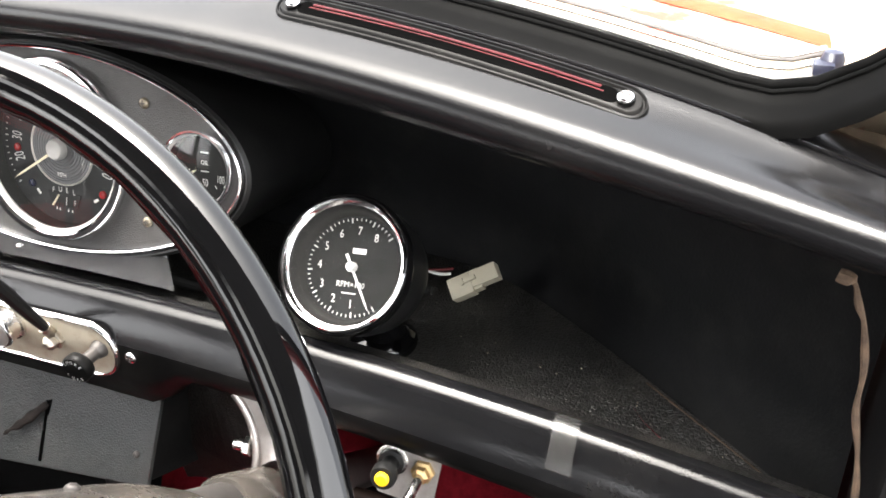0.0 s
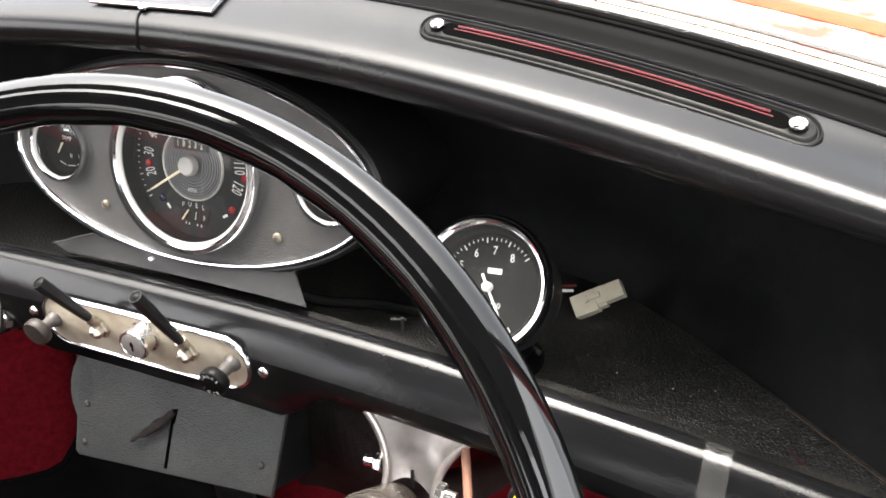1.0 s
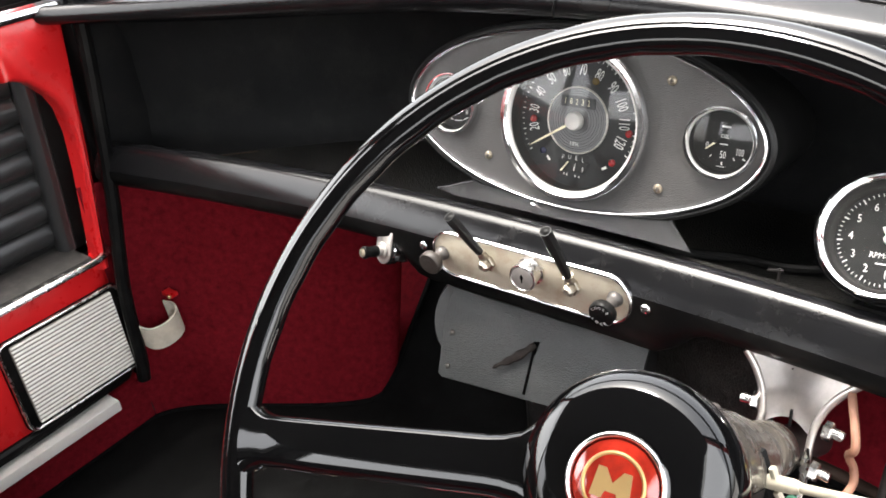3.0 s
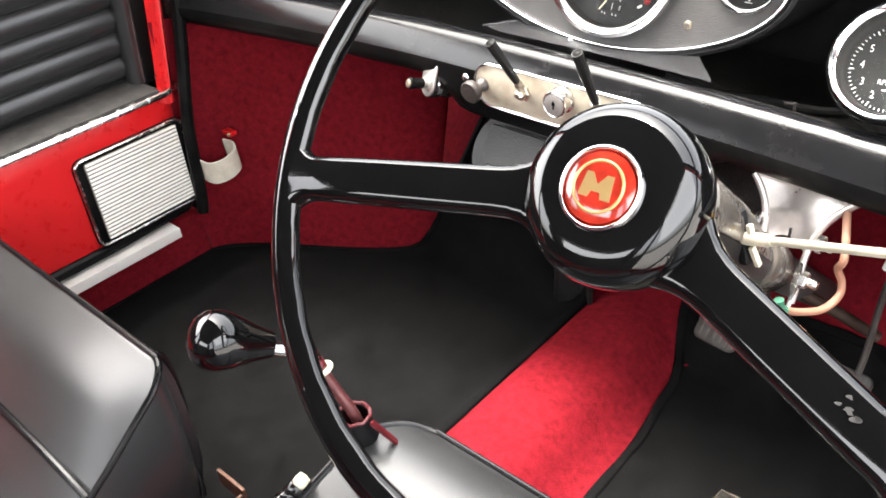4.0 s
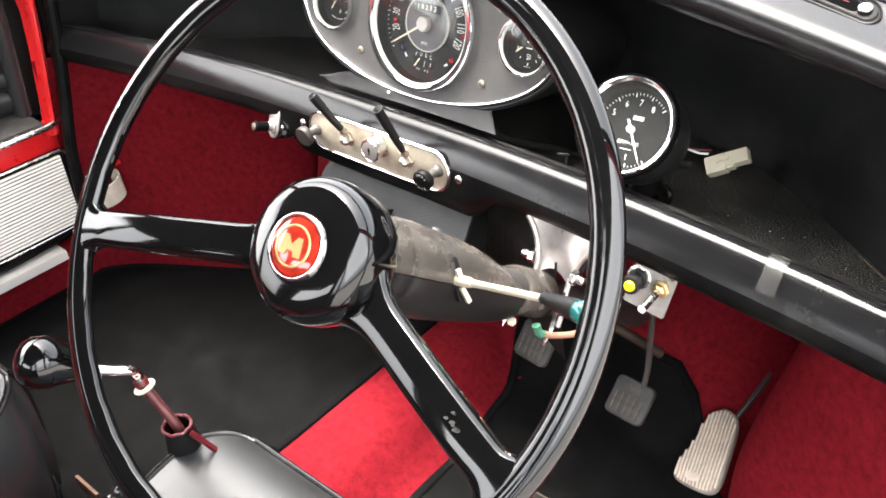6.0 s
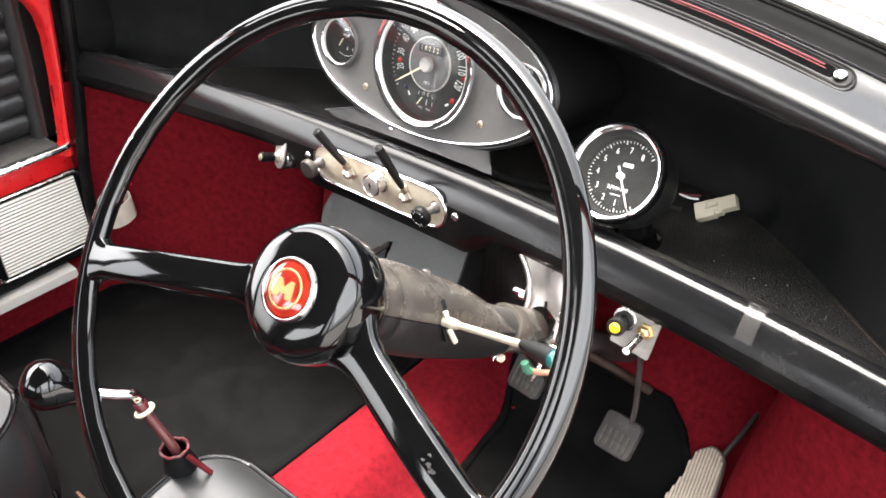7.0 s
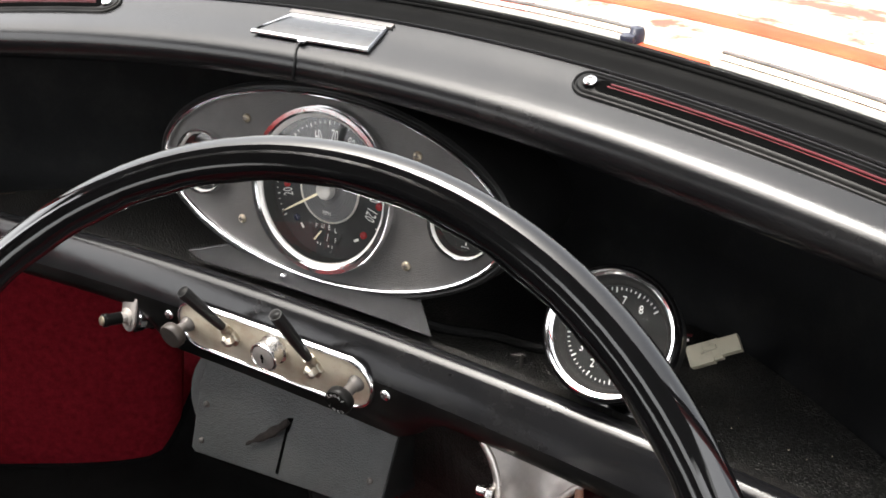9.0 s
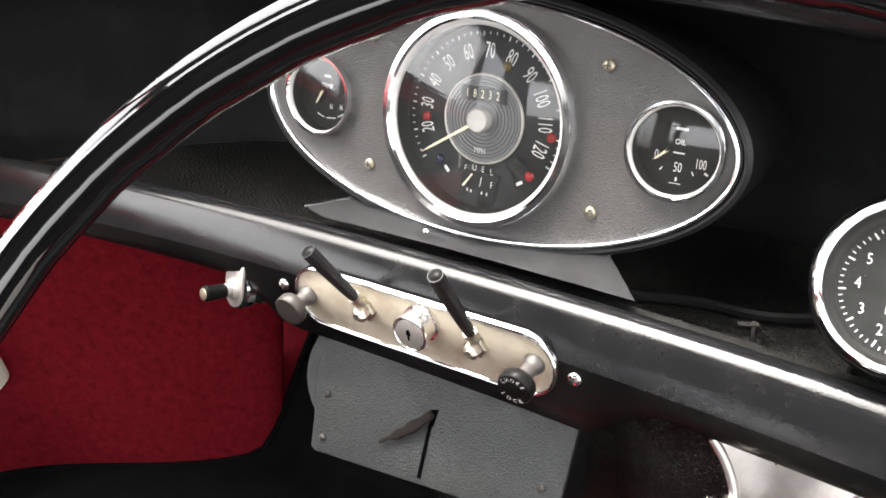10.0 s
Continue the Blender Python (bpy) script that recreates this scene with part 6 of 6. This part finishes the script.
# frayed cord by the driver's hinge post
solo("cord", sweep(spline([(0.563, -0.098, 0.568), (0.570, -0.100, 0.566), (0.574, -0.102, 0.556), (0.579, -0.100, 0.544), (0.584, -0.101, 0.520), (0.586, -0.100, 0.495), (0.592, -0.101, 0.470), (0.597, -0.102, 0.440), (0.598, -0.103, 0.40)], 6), lambda u: 0.0016 + 0.0004 * math.sin(u * 31) + (0.0018 if u < 0.12 else 0), 8), CORD, "frayed brown cord hanging by the hinge post", "cord")

# ---- windscreen ----
def screen_base(x, dy=0.066):
    lift = 0.055 * soft_step(abs(x), 0.49, 0.60) ** 2 + 0.4 * max(0, abs(x) - 0.575)
    return Vector((x, dash_line(x) + dy, 0.6465 + dash_drop(x) + lift))


def screen_top(x):
    return Vector((x * 0.93, -0.30 - 0.16 * x * x, 1.03))


win = thing("window_1", "clear curved windscreen in a black rubber seal", "windscreen", at(0, 0.07, 0.66), kind="structure")
xs = [-0.58 + 1.16 * i / 60 for i in range(61)]
gp = part("pane", skin([[screen_base(x) + (screen_top(x) - screen_base(x)) * k / 4 for k in range(5)] for x in xs], False, False), SCREEN_GLASS, win, "clear glass", True, 80)
gp.visible_shadow = False
line = [screen_base(x) for x in xs]
side_r = [screen_base(0.58).lerp(screen_top(0.58), k / 10) for k in range(1, 11)]
side_l = [screen_base(-0.58).lerp(screen_top(-0.58), k / 10) for k in range(10, 0, -1)]
seal_section = [(-0.022, -0.004), (-0.0205, 0.0010), (-0.015, 0.0045), (-0.008, 0.0068), (-0.002, 0.0098), (0.0015, 0.0128), (0.005, 0.0140), (0.0085, 0.0128), (0.010, 0.008), (0.010, 0.0)]
rows = []
for x in xs:
    c = screen_base(x)
    rows.append([(x, c.y + a, c.z + b) for a, b in seal_section])
part("seal", skin(rows, False, False), SEAL_RUBBER, win, "broad black rubber seal along the foot of the glass", True, 70)
part("side_seal", sweep(side_r, 0.0125, 14), SEAL_RUBBER, win, "thick black rubber seal", True, 70)
part("side_seal", sweep(side_l, 0.0125, 14), SEAL_RUBBER, win, "thick black rubber seal", True, 70)
part("seal_filler", sweep([p + Vector((0, 0.0005, 0.0125)) for p in line], 0.0013, 8), SEAL_RUBBER, win, "thin filler strip", True)
part("seal_bead", sweep([p + Vector((0, 0.0055, 0.0142)) for p in line], 0.0030, 10), SEAL_RUBBER, win, "rounded upper bead", True, 70)

# ---- scuttle and bonnet outside ----
rows = []
for x in [-0.68 + 1.36 * i / 40 for i in range(41)]:
    base = screen_base(min(0.6, max(-0.6, x)))
    far = 0.78 - 0.45 * x * x
    lift = 0.634 - 0.10 * x * x
    rows.append([(x, base.y + 0.006, base.z - 0.006), (x, base.y + 0.05, min(base.z - 0.012, lift + 0.003))] + [(x, base.y + 0.05 + (far - base.y - 0.05) * k, lift - 0.06 * k * k) for k in (0.15, 0.3, 0.45, 0.6, 0.75, 0.85, 0.95)]
                + [(x, far, lift - 0.07), (x, far + 0.01, lift - 0.10), (x, far + 0.02, 0.20)])
body = thing("wall_scuttle", "red bonnet and scuttle with painted reflections outside the windscreen", "bonnet", at(0, 0.4, 0.5), kind="structure")
part("bonnet", skin(rows, False, False), BONNET_GLARE_PAINT, body, "red paint with reflections put into its colour", True, 70)
def bonnet_height(x, y):
    base = screen_base(min(0.6, max(-0.6, x)))
    far = 0.78 - 0.45 * x * x
    k = (y - base.y - 0.05) / (far - base.y - 0.05)
    return 0.634 - 0.10 * x * x - 0.06 * k * k


# raised band added in place of an orange-red reflection on the bonnet
arc = []
for k in range(41):
    x = -0.56 + 1.12 * k / 40
    y = 0.285 - 0.36 * x * x
    arc.append([(x, y + d, bonnet_height(x, y + d) + h) for d, h in ((-0.019, 0.0006), (-0.016, 0.003), (0.016, 0.003), (0.019, 0.0006))])
part("reflection_band", skin(arc, False, False), STRIP_AND_REFLECTION_RED, body, "orange-red band standing in for a reflection on the bonnet", True, 60)
part("scuttle_strip", ribbon([screen_base(0.222 + 0.072 * k / 8) + Vector((0, 0.018, 0.004)) for k in range(9)], (0, 0.9, 0.4), 0.028, 0.004), STRIP_AND_REFLECTION_RED, body, "bare red strip between the wipers", True)


def wiper(x0, x1):
    w = thing("wiper", "grey metal wiper blade parked along the windscreen", "wiper", at(x0, 0.1, 0.67), "wipers")
    n = 16
    pts = [screen_base(x0 + (x1 - x0) * k / n) for k in range(n + 1)]
    flat = [Vector((p.x, dash_line(p.x) + 0.0855, p.z + 0.0105)) for p in pts]
    part("blade", ribbon(flat, (0, 0.95, 0.30), 0.017, 0.003), WIPER_GREY, w, "flat pale grey blade holder", True)
    part("rubber", ribbon([p + Vector((0, -0.0095, -0.004)) for p in flat], (0, 0.9, 0.4), 0.004, 0.003), WIPER_RUBBER, w, "dusty dark wiping edge", True)
    for off, up, r in ((0.0115, 0.0050, 0.0020), (0.0165, 0.0075, 0.0013), (0.0215, 0.0085, 0.0018)):
        part("arm", sweep([p + Vector((0, off, up)) for p in flat], r, 8), STEEL_DARK if r < 0.0015 else WIPER_METAL, w, "slim metal arm", True)
    end = flat[-1] + Vector((0.003, 0.012, 0.006))
    part("pivot", join(lathe([(0.0055, -0.008), (0.0060, 0.0), (0.0045, 0.004), (0.0001, 0.005)], 16, at(*end)), box(0.010, 0.012, 0.006, 0.0015, at(*(end + Vector((-0.004, -0.005, -0.003)))))), PIVOT_BLUE, w, "dark blue-black pivot cap", True)


wiper(0.30, 0.545)
wiper(-0.24, 0.235)

# ---- shell of the cabin ----
def slab(name, bm, mat, label):
    return solo(name, bm, mat, label, "wall", kind="structure")


roof = skin([[(x, y, 1.06 - 0.05 * (x / 0.6) ** 2 - 0.03 * ((y + 0.9) / 0.6) ** 2) for x in [-0.58 + 1.16 * i / 16 for i in range(17)]] for y in [-1.62 + 1.30 * j / 14 for j in range(15)]], False, False)
bmesh.ops.solidify(roof, geom=roof.faces, thickness=0.02)
solo("ceiling", roof, HEADLINER, "dark grey headlining under the roof", "ceiling", kind="structure", smooth=70)
slab("wall_rear", join(box(1.24, 0.04, 0.72, 0, at(0, -1.72, 0.36)), box(1.24, 0.04, 0.08, 0, at(0, -1.68, 1.02)), box(0.16, 0.04, 0.30, 0, at(-0.54, -1.70, 0.86)), box(0.16, 0.04, 0.30, 0, at(0.54, -1.70, 0.86))), HEADLINER, "plain rear wall of the cabin with its window opening")
slab("wall_rear_side_passenger", join(box(0.04, 0.62, 0.55, 0, at(-0.64, -1.41, 0.275)), box(0.04, 0.05, 0.5, 0, at(-0.62, -1.08, 0.78)), box(0.05, 0.2, 0.5, 0, at(-0.60, -1.62, 0.78))), HEADLINER, "plain rear side panel on the passenger side")
slab("wall_rear_side_driver", join(box(0.04, 0.62, 0.55, 0, at(0.64, -1.41, 0.275)), box(0.04, 0.05, 0.5, 0, at(0.62, -1.08, 0.78)), box(0.05, 0.2, 0.5, 0, at(0.60, -1.62, 0.78))), HEADLINER, "plain rear side panel on the driver's side")
slab("wall_roof_rail", join(*[sweep([(s * 0.585, -0.32, 1.01), (s * 0.60, -0.9, 1.03), (s * 0.585, -1.66, 1.0)], 0.022, 10) for s in (-1, 1)]), HEADLINER, "roof rails over the doors")
slab("wall_header", sweep([screen_top(-0.58 + 1.16 * i / 12) + Vector((0, 0.0, 0.006)) for i in range(13)], 0.02, 10), HEADLINER, "windscreen header rail")
slab("wall_pillars", join(*[sweep([screen_base(s * 0.6) + Vector((0, 0.0, -0.02)), screen_top(s * 0.62)], 0.02, 10) for s in (-1, 1)]), RED_PAINT, "windscreen pillars")

# ---- outside ----
g = bmesh.new()
gv = [g.verts.new(p) for p in ((-400, -400, -0.33), (400, -400, -0.33), (400, 400, -0.33), (-400, 400, -0.33))]
g.faces.new(gv)
solo("ground", g, CONCRETE, "pale concrete ground round the car", "ground", kind="structure")
